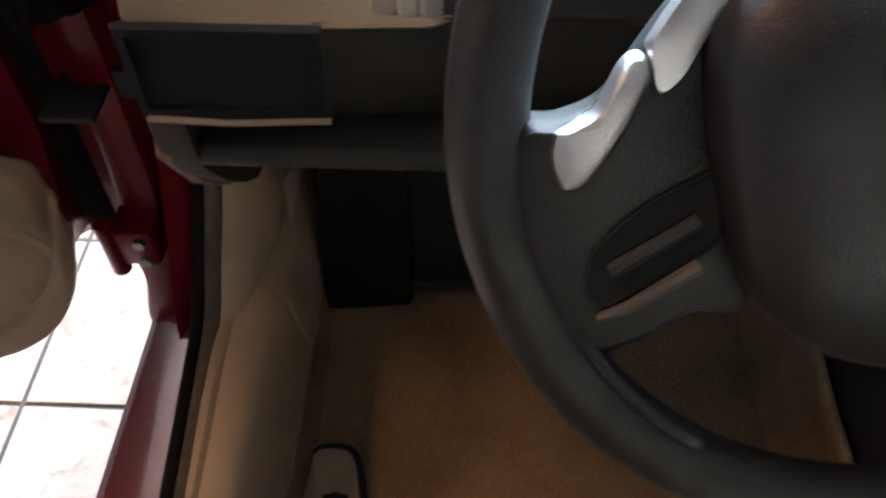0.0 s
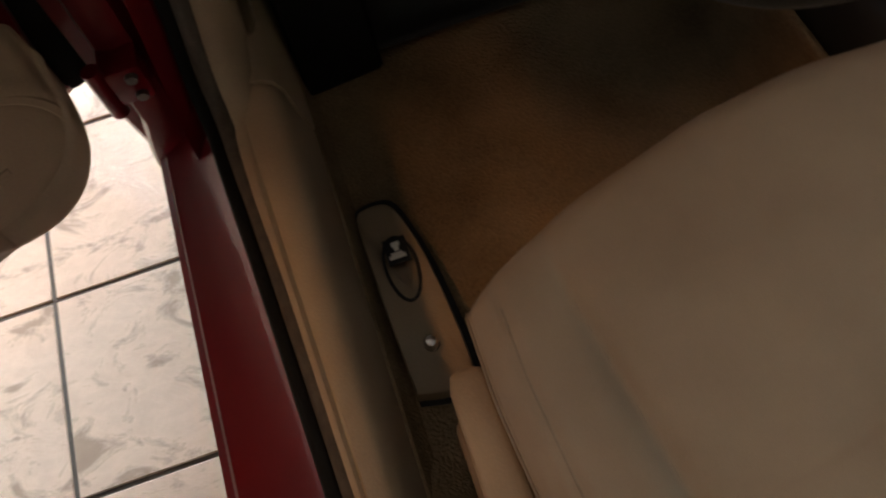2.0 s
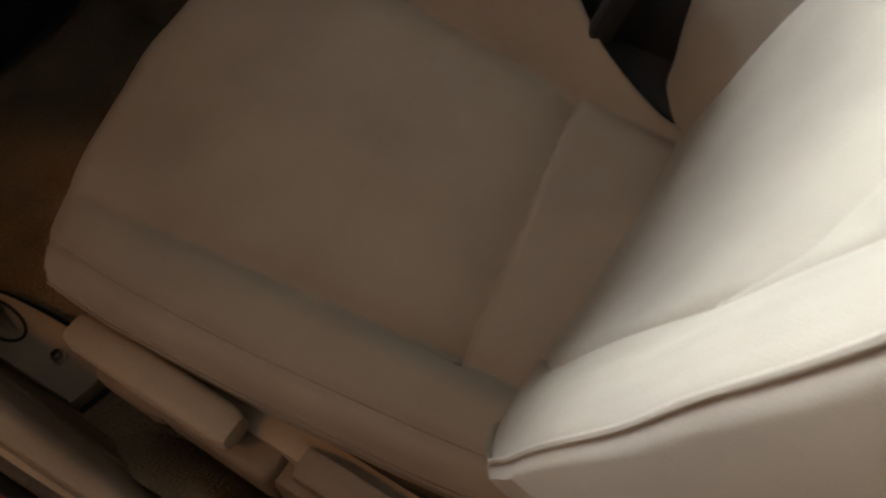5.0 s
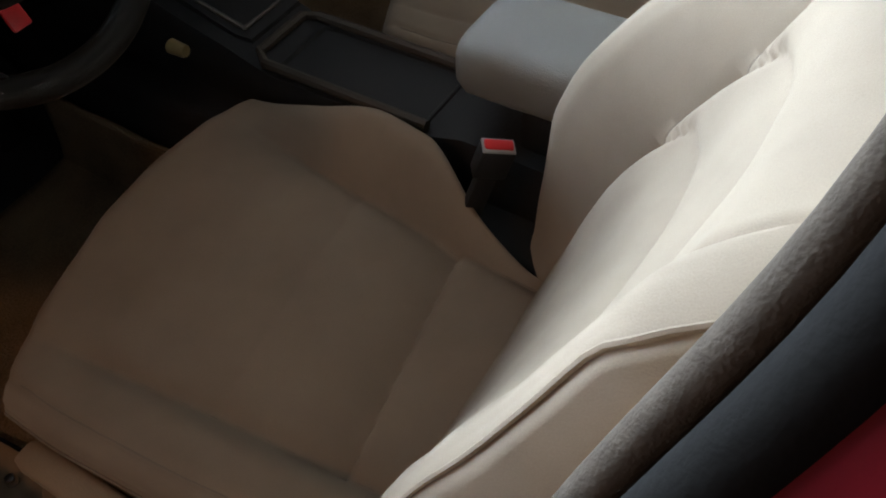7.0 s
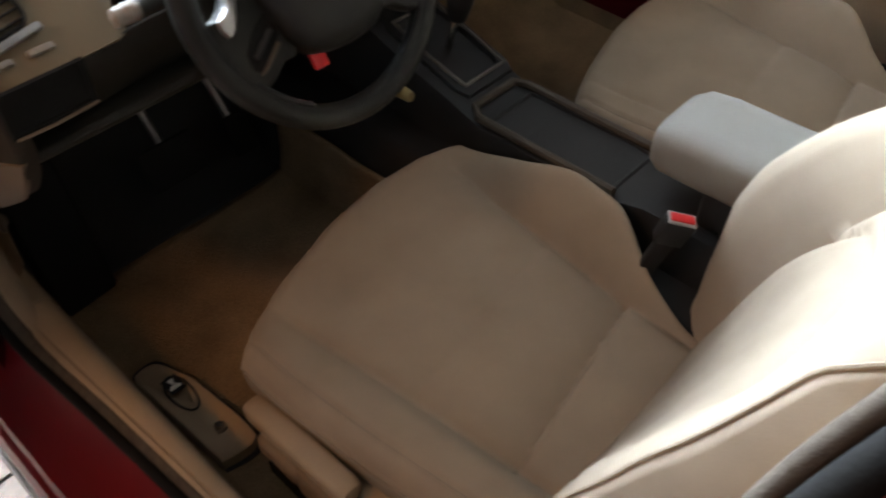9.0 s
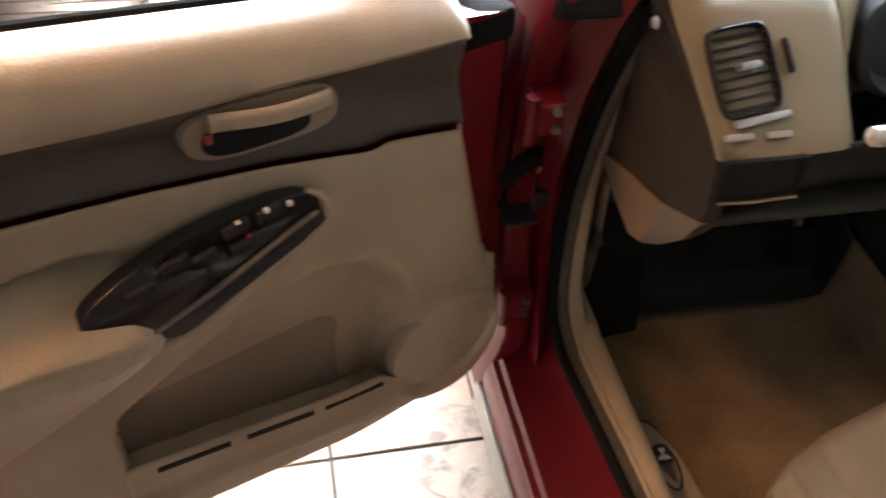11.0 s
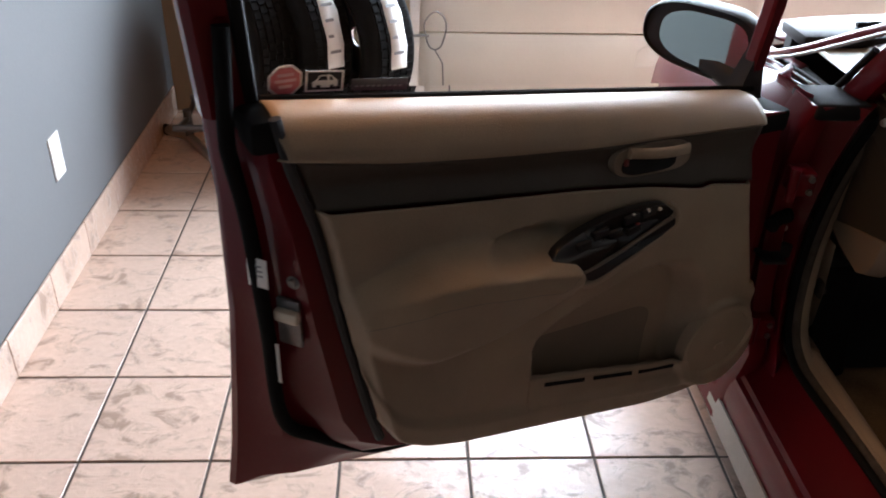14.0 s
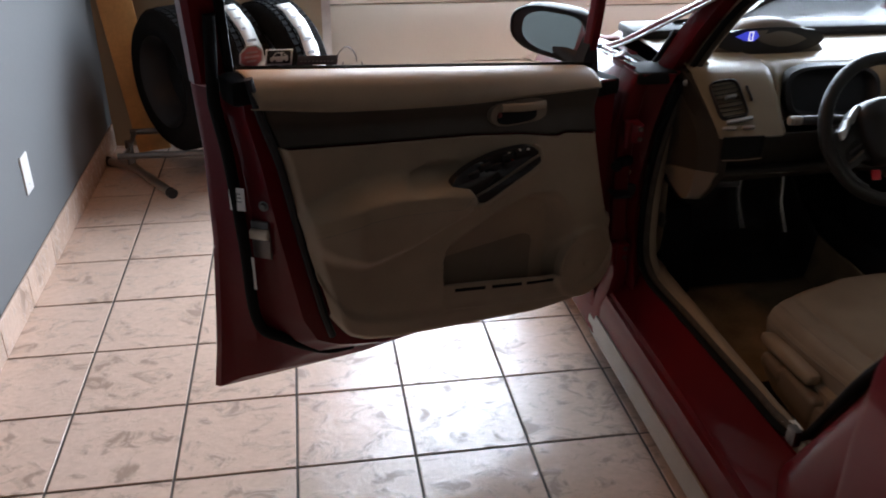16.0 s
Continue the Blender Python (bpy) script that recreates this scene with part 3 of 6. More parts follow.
sw_outline = spline([(0.612, 0.796), (0.598, 0.816), (0.55, 0.834), (0.48, 0.846), (0.41, 0.848), (0.360, 0.842), (0.338, 0.829), (0.336, 0.815), (0.42, 0.796), (0.50, 0.776), (0.545, 0.762), (0.58, 0.782), (0.612, 0.796)], 52)[:-1]
flat = lambda u, z: 0.016 + 0.03 * sm(0.30, 0.56, u) * sm(0.88, 0.78, z)
sw = part("switch_panel", patch_bm(sw_outline, 0.006, flat), "gloss", door, "glossy black window switch panel")
for (u, z, c) in ((0.435, 0.834, "black"), (0.395, 0.836, "black"), (0.505, 0.826, "black"), (0.545, 0.814, "black"), (0.475, 0.818, "black"), (0.43, 0.814, "black")):
    part("switch", moved(box_bm(-0.015, 0.015, -0.004, 0.0045, -0.008, 0.008, 0.002), Matrix.Translation((u, flat(u, z) + 0.006, z)) @ Matrix.Rotation(radians(10), 4, "Y")), "black", sw)
for u, z, m in ((0.423, 0.822, "redmark"), (0.432, 0.841, "whitemark"), (0.398, 0.842, "whitemark"), (0.370, 0.838, "whitemark")):
    part("mark", box_bm(u - 0.0028, u + 0.0028, flat(u, z) + 0.006, flat(u, z) + 0.0115, z - 0.0025, z + 0.0025, 0.0006), m, sw)
cup = spline([(0.548, 0.757), (0.44, 0.788), (0.345, 0.812), (0.330, 0.806), (0.338, 0.790), (0.43, 0.764), (0.515, 0.741), (0.548, 0.757)], 40)[:-1]
cup_n = lambda u, z: 0.018 + 0.022 * sm(0.30, 0.55, u)
part("pull_cup", patch_bm(cup, 0.012, cup_n), "black", door, "black rubber-lined pull cup")
part("pull_ledge", tube_bm([(u, cup_n(u, z) + 0.0125, z) for u, z in spline([(0.552, 0.762), (0.44, 0.790), (0.36, 0.812), (0.338, 0.816)], 24)], [0.0035] * 20 + [0.003, 0.0025, 0.002, 0.001], 8), "taupe_mid", door, "dark ledge of the pull cup")
part("pull_rim", tube_bm([(u, cup_n(u, z) + 0.006, z) for u, z in spline([(0.570, 0.752), (0.520, 0.731), (0.43, 0.756), (0.345, 0.784), (0.325, 0.802), (0.330, 0.830), (0.350, 0.846)], 50)], [0.0035] + [0.0078] * 34 + [0.0078 - 0.0004 * k for k in range(15)], 10), "beige", door)

# inner latch handle in its cup
hc = [(0.372 + 0.088 * math.copysign(abs(math.cos(a)) ** 0.6, math.cos(a)), 0.921 - 0.0125 * math.cos(a) * 0.5 + 0.031 * math.copysign(abs(math.sin(a)) ** 0.7, math.sin(a)) + 0.012 * math.cos(a)) for a in np.linspace(0, 2 * math.pi, 41)[:-1]]
bezel = part("handle_bezel", patch_bm(hc, 0.006, lambda u, z: -0.016), "beige_dark", door, "brown latch handle surround")
# near-black plate paints the shade of a deep cup
hcup = [(0.380 + (u - 0.372) * 0.70, 0.9145 + (z - 0.921) * 0.62) for u, z in hc]
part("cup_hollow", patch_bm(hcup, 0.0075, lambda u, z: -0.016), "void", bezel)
part("lever", loft_bm([[(u, -0.006 + 0.010 * math.sin(math.pi * min(1, max(0, (k + 0.3) / 12.6))) + 0.006 * math.cos(a), z + 0.0105 * math.sin(a)) for a in np.linspace(0, 2 * math.pi, 13)[:-1]] for k, (u, z) in enumerate(zip(np.linspace(0.297, 0.432, 14), np.linspace(0.930, 0.943, 14)))]), "beige", bezel, "beige latch lever")
part("lock_tab", box_bm(0.430, 0.439, -0.012, -0.004, 0.919, 0.932, 0.003), "darkred", bezel, "dark red lock tab")

# speaker grille
grille = part("speaker_grille", moved(lathe_bm([(0.0001, 0.066), (0.012, 0.0665), (0.018, 0.0650), (0.05, 0.0652), (0.078, 0.064), (0.083, 0.0615), (0.085, 0.063), (0.092, 0.0625), (0.095, 0.058), (0.097, 0.040)], 40, "y"), Matrix.Translation((0.140, -0.030, 0.462))), "beige", door, "round beige speaker grille")
part("grille_emblem", moved(box_bm(-0.012, 0.012, 0, 0.003, -0.006, 0.006, 0.002), Matrix.Translation((0.140, 0.0358, 0.462))), "beige", grille)

# slots in the bottom rail: near-black bars give their shade by colour
for u0, u1 in ((0.487, 0.581), (0.366, 0.464), (0.248, 0.348)):
    z0, z1 = 0.4340 + (u0 - 0.240) * 0.222, 0.4340 + (u1 - 0.240) * 0.222
    n0, n1 = panel_n(u0, z0, False) + 0.0012, panel_n(u1, z1, False) + 0.0012
    bm = loft_bm([[(u0, n0 - 0.004, z0 - 0.0055), (u0, n0 + 0.0015, z0 - 0.0042), (u0, n0 + 0.0015, z0 + 0.0042), (u0, n0 - 0.004, z0 + 0.0055)], [(u1, n1 - 0.004, z1 - 0.0055), (u1, n1 + 0.0015, z1 - 0.0042), (u1, n1 + 0.0015, z1 + 0.0042), (u1, n1 - 0.004, z1 + 0.0055)]])
    part("slot", bm, "void", lower_ob, "near-black bar for a slot's shade")

# painted shell: inner steel, slanted end face, outer skin
steel = [(0.045, 0.42), (0.025, 0.58), (0.028, 0.82), (0.03, 0.945), (0.5, 1.004), (1.055, 1.062), (1.052, 1.02), (1.03, 0.92), (1.0, 0.73), (0.962, 0.52), (0.93, 0.455), (0.87, 0.42), (0.75, 0.385), (0.30, 0.362)]
skin = [(0.012, 0.345), (0.0, 0.58), (0.01, 0.82), (0.02, 0.94), (0.5, 1.0), (1.108, 1.07), (1.106, 1.03), (1.10, 0.93), (1.103, 0.72), (1.118, 0.541), (1.128, 0.44), (1.143, 0.338), (0.80, 0.300), (0.30, 0.300)]
N_IN, N_OUT = -0.034, -0.158
def at_depth(n, k, grow=0.0):
    return [(a[0] + (b[0] - a[0]) * k + grow * (0.004 if b[0] > 0.5 else 0), n, a[1] + (b[1] - a[1]) * k) for a, b in zip(steel, skin)]
def dense(loop, n=6):
    out = []
    for p, q in zip(loop, loop[1:] + loop[:1]):
        out += [tuple(p[i] + (q[i] - p[i]) * k / n for i in range(3)) for k in range(n)]
    return out
rings = [at_depth(N_IN, -0.06), at_depth(N_IN, 0.0), at_depth(N_IN - 0.014, 0.10), at_depth(N_IN - 0.05, 0.35), at_depth(N_IN - 0.062, 0.62), at_depth(N_OUT + 0.03, 0.80), at_depth(N_OUT + 0.016, 0.985), at_depth(N_OUT + 0.002, 1.0, 1), at_depth(N_OUT - 0.002, 0.995, 1), at_depth(N_OUT - 0.012, 0.93)]
shell = loft_bm([dense(r) for r in rings])
part("shell", shell, "red", door, "glossy dark red painted steel", angle=30)
seal_k = [at_depth(N_IN - 0.053, 0.50)[i] for i in (5, 6, 7, 8, 9, 10, 11, 12, 13)]
seal_k = [(u + (0.016 if 0.4 < z else 0.0), n + 0.012, z - (0.01 if u < 0.9 else 0)) for u, n, z in seal_k]
part("weather_seal", tube_bm(spline([(1.09, -0.07, 1.22)] + seal_k[:5] + [(0.995, -0.075, 0.462), (0.90, -0.070, 0.400), (0.82, -0.075, 0.380)], 60), 0.0125, 10), "rubber", door, "black rubber weather seal")
part("panel_edge", tube_bm([(rear(z) + 0.004, -0.026, z) for z in np.linspace(0.46, 1.10, 40)], 0.009, 8), "black", door, "dark edge trim")

# added dark strip that hides the window's gleam on the shell's front edge
part("front_edge_seal", box_bm(-0.005, 0.030, -0.150, -0.060, 0.40, 0.905, 0.010), "rubber", door, "added black strip darkening the shell's front edge")
part("front_end_trim", box_bm(0.012, 0.104, -0.150, -0.032, 0.90, 0.950, 0.012), "rubber", door, "black rubber corner below the mirror")
part("sill_end_cap", box_bm(1.028, 1.078, -0.118, -0.026, 1.045, 1.098, 0.012), "rubber", door, "black rubber window sill end")

# latch, label, striker slot on the end face
def end_face(z, k):
    a = (float(np.interp(z, [0.455, 0.52, 0.73, 0.92, 1.02, 1.11], [0.93, 0.962, 1.0, 1.03, 1.052, 1.06])), N_IN)
    b = (float(np.interp(z, [0.338, 0.44, 0.54, 0.72, 0.93, 1.03, 1.11], [1.143, 1.128, 1.118, 1.103, 1.10, 1.106, 1.108])), N_OUT)
    return Vector((a[0] + (b[0] - a[0]) * k, a[1] + (b[1] - a[1]) * k, z))
face_x = (end_face(0.75, 1) - end_face(0.75, 0)).normalized()
tilt = Matrix.Rotation(math.atan2(face_x.y, face_x.x), 4, "Z")
part("latch_plate", moved(box_bm(-0.022, 0.022, -0.004, 0.005, -0.045, 0.045, 0.004), Matrix.Translation(end_face(0.735, 0.27)) @ tilt @ Matrix.Translation((0, 0.004, 0))), "darksteel", door, "steel door latch plate")
part("latch_tongue", moved(box_bm(-0.024, 0.020, 0.0, 0.016, -0.011, 0.011, 0.005), Matrix.Translation(end_face(0.752, 0.27)) @ tilt @ Matrix.Translation((0, 0.004, 0))), "brass", door, "pale metal latch tongue")
part("door_label", moved(box_bm(-0.018, 0.018, 0.0, 0.0015, -0.026, 0.026, 0.0006), Matrix.Translation(end_face(0.842, 0.40)) @ tilt @ Matrix.Translation((0, 0.032, 0))), "paper", door, "small white paper label")
part("lower_label", moved(box_bm(-0.007, 0.007, 0.0, 0.0015, -0.04, 0.04, 0.0006), Matrix.Translation(end_face(0.66, 0.40)) @ tilt @ Matrix.Translation((0, 0.030, 0))), "paper", door, "narrow white paper label")
for k in range(4):
    part("print_bar", moved(box_bm(-0.010, 0.009 - 0.004 * (k % 2), 0.0016, 0.0021, -0.0015, 0.0015), Matrix.Translation(end_face(0.828 + k * 0.009, 0.40)) @ tilt @ Matrix.Translation((0, 0.032, 0))), "greyink", door)
part("bolt", moved(lathe_bm([(0.0001, 0.006), (0.006, 0.006), (0.008, 0.0), (0.012, 0.0)], 12, "y"), Matrix.Translation(end_face(0.82, 0.12)) @ tilt @ Matrix.Translation((0, 0.004, 0))), "darksteel", door)
part("drain_plug", moved(lathe_bm([(0.0001, 0.003), (0.008, 0.003), (0.01, 0.0)], 12, "y"), Matrix.Translation((1.06, N_IN - 0.092, 0.42)) @ tilt), "rubber", door)

# window frame and glass
def bar_bm(path, wu, wn):
    """A bar with a bevelled section along (u, n, z) points."""
    rings = []
    for u, n, z in path:
        rings.append([(u - wu, n - wn * 0.6, z), (u - wu * 0.7, n - wn, z), (u + wu * 0.7, n - wn, z), (u + wu, n - wn * 0.6, z), (u + wu, n + wn * 0.6, z), (u + wu * 0.7, n + wn, z), (u - wu * 0.7, n + wn, z), (u - wu, n + wn * 0.6, z)])
    return loft_bm(rings)


part("rear_post", bar_bm([(1.083, -0.128, 1.08), (1.096, -0.106, 1.20), (1.112, -0.076, 1.33), (1.112, -0.055, 1.41)], 0.036, 0.026), "red", door, "dark red window frame post")
part("rear_post_trim", bar_bm([(1.052, -0.105, 1.10), (1.064, -0.083, 1.20), (1.078, -0.054, 1.33), (1.078, -0.035, 1.40)], 0.010, 0.012), "rubber", door, "black glass run trim")
part("front_post", bar_bm([(0.052, -0.128, 0.95), (0.062, -0.098, 1.10), (0.078, -0.070, 1.22), (0.22, -0.054, 1.32), (0.40, -0.048, 1.40), (0.55, -0.046, 1.43)], 0.017, 0.016), "red", door, "dark red front window post")
part("top_rail", tube_bm([(0.55, -0.046, 1.43), (0.8, -0.046, 1.435), (1.112, -0.05, 1.41)], 0.02, 10), "red", door)
glass = part("window_glass", loft_bm([[(0.08, -0.128, 0.98), (1.05, -0.128, 1.11)], [(0.10, -0.098, 1.12), (1.062, -0.098, 1.20)], [(0.12, -0.070, 1.22), (1.075, -0.070, 1.30)]], closed=False), "glass", door, "clear side window glass")
glass.visible_shadow = False
gl_n = lambda z: -0.128 + (z - 1.10) * 0.30 + 0.0
octo = [(0.998 + 0.0275 * math.cos(a), 1.118 + 0.0275 * math.sin(a)) for a in (radians(22.5 + 45 * k) for k in range(8))]
st = part("octagon_sticker", loft_bm([[(u, gl_n(z) + 0.012, z) for u, z in octo], [(u, gl_n(z) + 0.0128, z) for u, z in octo]]), "paper", door, "pink and white octagonal window sticker")
octo2 = [(0.998 + (u - 0.998) * 0.86, 1.118 + (z - 1.118) * 0.86) for u, z in octo]
part("red_field", loft_bm([[(u, gl_n(z) + 0.0130, z) for u, z in octo2], [(u, gl_n(z) + 0.0134, z) for u, z in octo2]]), "pinkink", st, "faded pink field")
for k, w in enumerate((0.012, 0.016, 0.010)):
    z = 1.1285 - 0.0095 * k
    part("print_bar", box_bm(0.998 - w, 0.998 + w, gl_n(z) + 0.0136, gl_n(z) + 0.0142, z - 0.0022, z + 0.0022), "paleink", st)
card = part("car_sticker", loft_bm([[(u, gl_n(z) + d, z) for u, z in ((0.968 - 0.06, 1.088), (0.968, 1.0955), (0.968, 1.1305), (0.968 - 0.06, 1.123))] for d in (0.0125, 0.0133)]), "paper", door, "black and white car picture window sticker")
part("black_field", loft_bm([[(u, gl_n(z) + d, z) for u, z in ((0.912, 1.0915), (0.9645, 1.098), (0.9645, 1.1275), (0.912, 1.121))] for d in (0.0134, 0.0138)]), "black", card)
part("car_shape", loft_bm([[(u, gl_n(z) + d, z) for u, z in ((0.957, 1.102), (0.958, 1.110), (0.952, 1.113), (0.946, 1.1205), (0.930, 1.1195), (0.922, 1.112), (0.918, 1.109), (0.918, 1.0985), (0.928, 1.0975), (0.945, 1.0998))] for d in (0.0139, 0.0144)]), "paper", card, "white car outline")
for pts in (((0.950, 1.1125), (0.945, 1.1185), (0.936, 1.118), (0.934, 1.111)), ((0.931, 1.1105), (0.931, 1.1175), (0.926, 1.113), (0.925, 1.110)), ((0.951, 1.1005), (0.951, 1.1045), (0.945, 1.1045), (0.945, 1.0997)), ((0.930, 1.0978), (0.930, 1.1018), (0.924, 1.1015), (0.924, 1.0976))):
    part("dark_window", loft_bm([[(u, gl_n(z) + d, z) for u, z in pts] for d in (0.0145, 0.0149)]), "black", card)
tag = part("etched_strip", loft_bm([[(u, gl_n(z) + d, z) for u, z in ((0.80, 1.072), (0.895, 1.086), (0.895, 1.106), (0.80, 1.094))] for d in (0.0125, 0.0130)]), "strip", door, "translucent grey printed strip on the glass")
for k in range(9):
    u = 0.810 + 0.0092 * k
    z = 1.0795 + (u - 0.80) * 0.138
    part("print_bar", box_bm(u, u + 0.0055, gl_n(z) + 0.0132, gl_n(z) + 0.0138, z, z + 0.009), "greyplastic", tag)

# outside mirror
mm = Matrix.Translation((0.085, -0.235, 1.036)) @ Matrix.Rotation(radians(-70), 4, "Z") @ Matrix.Rotation(radians(-3), 4, "Y")
oval = lambda k, a, b: [(k * (a * math.copysign(abs(math.cos(t)) ** 0.62, math.cos(t))) , k * (b * math.copysign(abs(math.sin(t)) ** 0.72, math.sin(t)) * (1 - 0.18 * math.cos(t)))) for t in np.linspace(0, 2 * math.pi, 45)[:-1]]
mrows = [[(x + dx, d, z + dz) for x, z in oval(k, 0.118, 0.066)] for d, k, dx, dz in ((0.010, 0.965, 0, 0), (0.018, 0.99, 0, 0), (0.012, 1.03, 0, 0), (-0.02, 1.04, 0.0, 0), (-0.06, 0.93, 0.01, 0.0), (-0.09, 0.66, 0.016, -0.004), (-0.10, 0.25, 0.02, -0.006))]
housing = part("mirror_housing", moved(loft_bm(mrows), mm), "black", door, "glossy black mirror housing")
mo = [(x - 0.012, z) for x, z in oval(0.86, 0.108, 0.062)]
part("mirror_glass", moved(loft_bm([[(x, 0.0105, z) for x, z in mo], [(x, 0.0145, z) for x, z in mo]]), mm), "mirror", housing, "grey-green mirror glass")
part("mirror_arm", tube_bm([mm @ Vector((0.06, -0.03, -0.03)), (0.06, -0.19, 0.985), (0.05, -0.125, 0.965)], [0.03, 0.03, 0.032], 12), "black", door, "black mirror stalk")
part("sail_panel", loft_bm([[(0.03, -0.15, 0.94), (0.10, -0.145, 0.955), (0.085, -0.135, 1.0), (0.055, -0.125, 1.08)], [(0.03, -0.10, 0.94), (0.10, -0.098, 0.955), (0.085, -0.1, 1.0), (0.055, -0.1, 1.08)]]), "black", door, "black triangular mirror sail panel")

# ---- the car's body ----
CX = 1.21
car = thing("car", (CX, 0.2, 0), "dark red saloon car parked on the tiles", "car")


def sweep_bm(profile, ys, shift=None):
    """A profile of (x, z) carried along y; shift(y) gives (dx, dz)."""
    rings = []
    for y in ys:
        dx, dz = shift(y) if shift else (0, 0)
        rings.append([(x + dx, y, z + dz) for x, z in profile])
    return loft_bm(rings)


def lean_bm(profile, ys, x0, x1):
    """A profile along y whose points shift inwards to the rear, in full at x1 and not at all at x0."""
    return loft_bm([[(x + lean(y) * min(1.0, max(0.0, (x - x0) / (x1 - x0))), y, z) for x, z in profile] for y in ys])


def flip(bm):
    """The same shape on the car's other side."""
    return moved(bm, Matrix.Translation((2 * CX, 0, 0)) @ Matrix.Diagonal((-1, 1, 1, 1)))


lean = lambda y: 0.066 * min(0.52, max(0.0, 0.19 - y))
rocker = [(0.306, 0.13), (0.292, 0.15), (0.287, 0.20), (0.287, 0.245), (0.290, 0.272), (0.292, 0.276), (0.295, 0.290), (0.304, 0.296), (0.309, 0.308), (0.335, 0.322), (0.372, 0.352), (0.384, 0.368), (0.392, 0.368), (0.40, 0.30), (0.40, 0.13)]
ys = np.linspace(-0.92, 0.40, 24)
part("rocker_panel", lean_bm(rocker, ys, 0.30, 0.385), "red", car, "glossy dark red door sill", angle=25)
part("rocker_panel", flip(lean_bm(rocker, ys, 0.30, 0.385)), "red", car, "glossy dark red door sill", angle=25)
part("sill_guard", sweep_bm([(0.310, 0.125), (0.282, 0.128), (0.278, 0.165), (0.281, 0.205), (0.286, 0.205), (0.288, 0.16), (0.310, 0.14)], np.linspace(-1.0, 0.36, 8)), "silverline", car, "grey lower sill guard")
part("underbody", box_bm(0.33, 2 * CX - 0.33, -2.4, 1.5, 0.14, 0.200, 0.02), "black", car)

# hinge pillar: rounded post that runs up from the sill to the windscreen pillar
def pillar_ring(z, x0, y0, x1, y1, depth):
    return [(x0, y0 + depth, z), (x0, y0 + 0.02, z), (x0 + 0.006, y0 + 0.006, z), (x0 + 0.022, y0, z), (x0 + 0.045, y0 + 0.004, z), (x0 + 0.055, y0 + 0.022, z), (x1 - 0.02, y1 - 0.018, z), (x1, y1, z), (x1 + 0.012, y1 + 0.02, z), (x1 + 0.01, y0 + depth, z)]


prs = []
for z, x0, y0, x1, y1 in ((0.14, 0.278, 0.30, 0.366, 0.33), (0.26, 0.282, 0.285, 0.368, 0.262), (0.31, 0.292, 0.272, 0.372, 0.242), (0.36, 0.304, 0.275, 0.374, 0.250), (0.42, 0.300, 0.292, 0.375, 0.283), (0.52, 0.296, 0.312, 0.380, 0.322), (0.65, 0.292, 0.322, 0.390, 0.340), (0.80, 0.292, 0.318, 0.410, 0.338), (0.90, 0.300, 0.305, 0.428, 0.322), (0.955, 0.315, 0.295, 0.440, 0.305)):
    prs.append(pillar_ring(z, x0, y0, x1, y1, 0.32 if z < 0.85 else 0.10))
part("hinge_pillar", loft_bm(prs), "red", car, "glossy dark red hinge pillar", angle=40)
for z in (0.44, 0.80):
    hg = part("door_hinge", join_bm(box_bm(0.300, 0.345, 0.268, 0.345, z - 0.026, z + 0.026, 0.006), tube_bm([(0.298, 0.272, z - 0.036), (0.298, 0.272, z + 0.036)], 0.010, 10)), "red", car, "dark red painted door hinge")
    for dz in (-0.014, 0.014):
        part("hinge_bolt", moved(lathe_bm([(0.0001, -0.006), (0.006, -0.006), (0.007, 0.0), (0.0001, 0.0)], 8, "y"), Matrix.Translation((0.332, 0.268, z + dz))), "darksteel", hg)
part("check_arm", box_bm(0.285, 0.335, 0.275, 0.335, 0.608, 0.615, 0.002), "black", car, "steel door check arm")
part("check_bracket", box_bm(0.335, 0.37, 0.325, 0.365, 0.592, 0.628, 0.006), "black", car)
for x, z in ((0.362, 0.52), (0.372, 0.70), (0.385, 0.875), (0.35, 0.93), (0.345, 0.66)):
    part("plug", moved(lathe_bm([(0.0001, -0.004), (0.007, -0.004), (0.009, 0.002)], 10, "y"), Matrix.Translation((x, 0.345, z))), "metal", car, "small metal plug")
part("wiring_boot", tube_bm(spline([(0.335, 0.34, 0.70), (0.318, 0.30, 0.712), (0.295, 0.285, 0.715), (0.272, 0.262, 0.712)], 14), [0.014, 0.012, 0.015, 0.012, 0.015, 0.012, 0.015, 0.012, 0.015, 0.012, 0.015, 0.012, 0.014, 0.016], 12), "rubber", car, "ribbed black wiring boot")

# door aperture seal, sill trim, kick panel
seal_path = [(0.69, -0.845, 1.36), (0.675, -0.840, 1.26), (0.622, -0.820, 1.11), (0.558, -0.775, 0.97), (0.470, -0.742, 0.83), (0.408, -0.68, 0.68), (0.404, -0.61, 0.54), (0.414, -0.545, 0.43), (0.422, -0.46, 0.382), (0.419, -0.30, 0.374), (0.402, 0.0, 0.374), (0.390, 0.16, 0.374), (0.386, 0.225, 0.382), (0.384, 0.275, 0.42), (0.392, 0.315, 0.50), (0.402, 0.336, 0.62), (0.420, 0.338, 0.76), (0.446, 0.315, 0.90), (0.477, 0.262, 1.03), (0.515, 0.16, 1.17), (0.568, 0.0, 1.29), (0.63, -0.25, 1.37), (0.685, -0.6, 1.395), (0.69, -0.845, 1.36)]
dense_seal = spline(seal_path, 180)
outer_seal = [(x - 0.012 * sm(0.55, 0.9, z) * (y < -0.4), y - 0.008 * sm(0.55, 0.9, z) * (y < -0.4), z) for x, y, z in dense_seal]
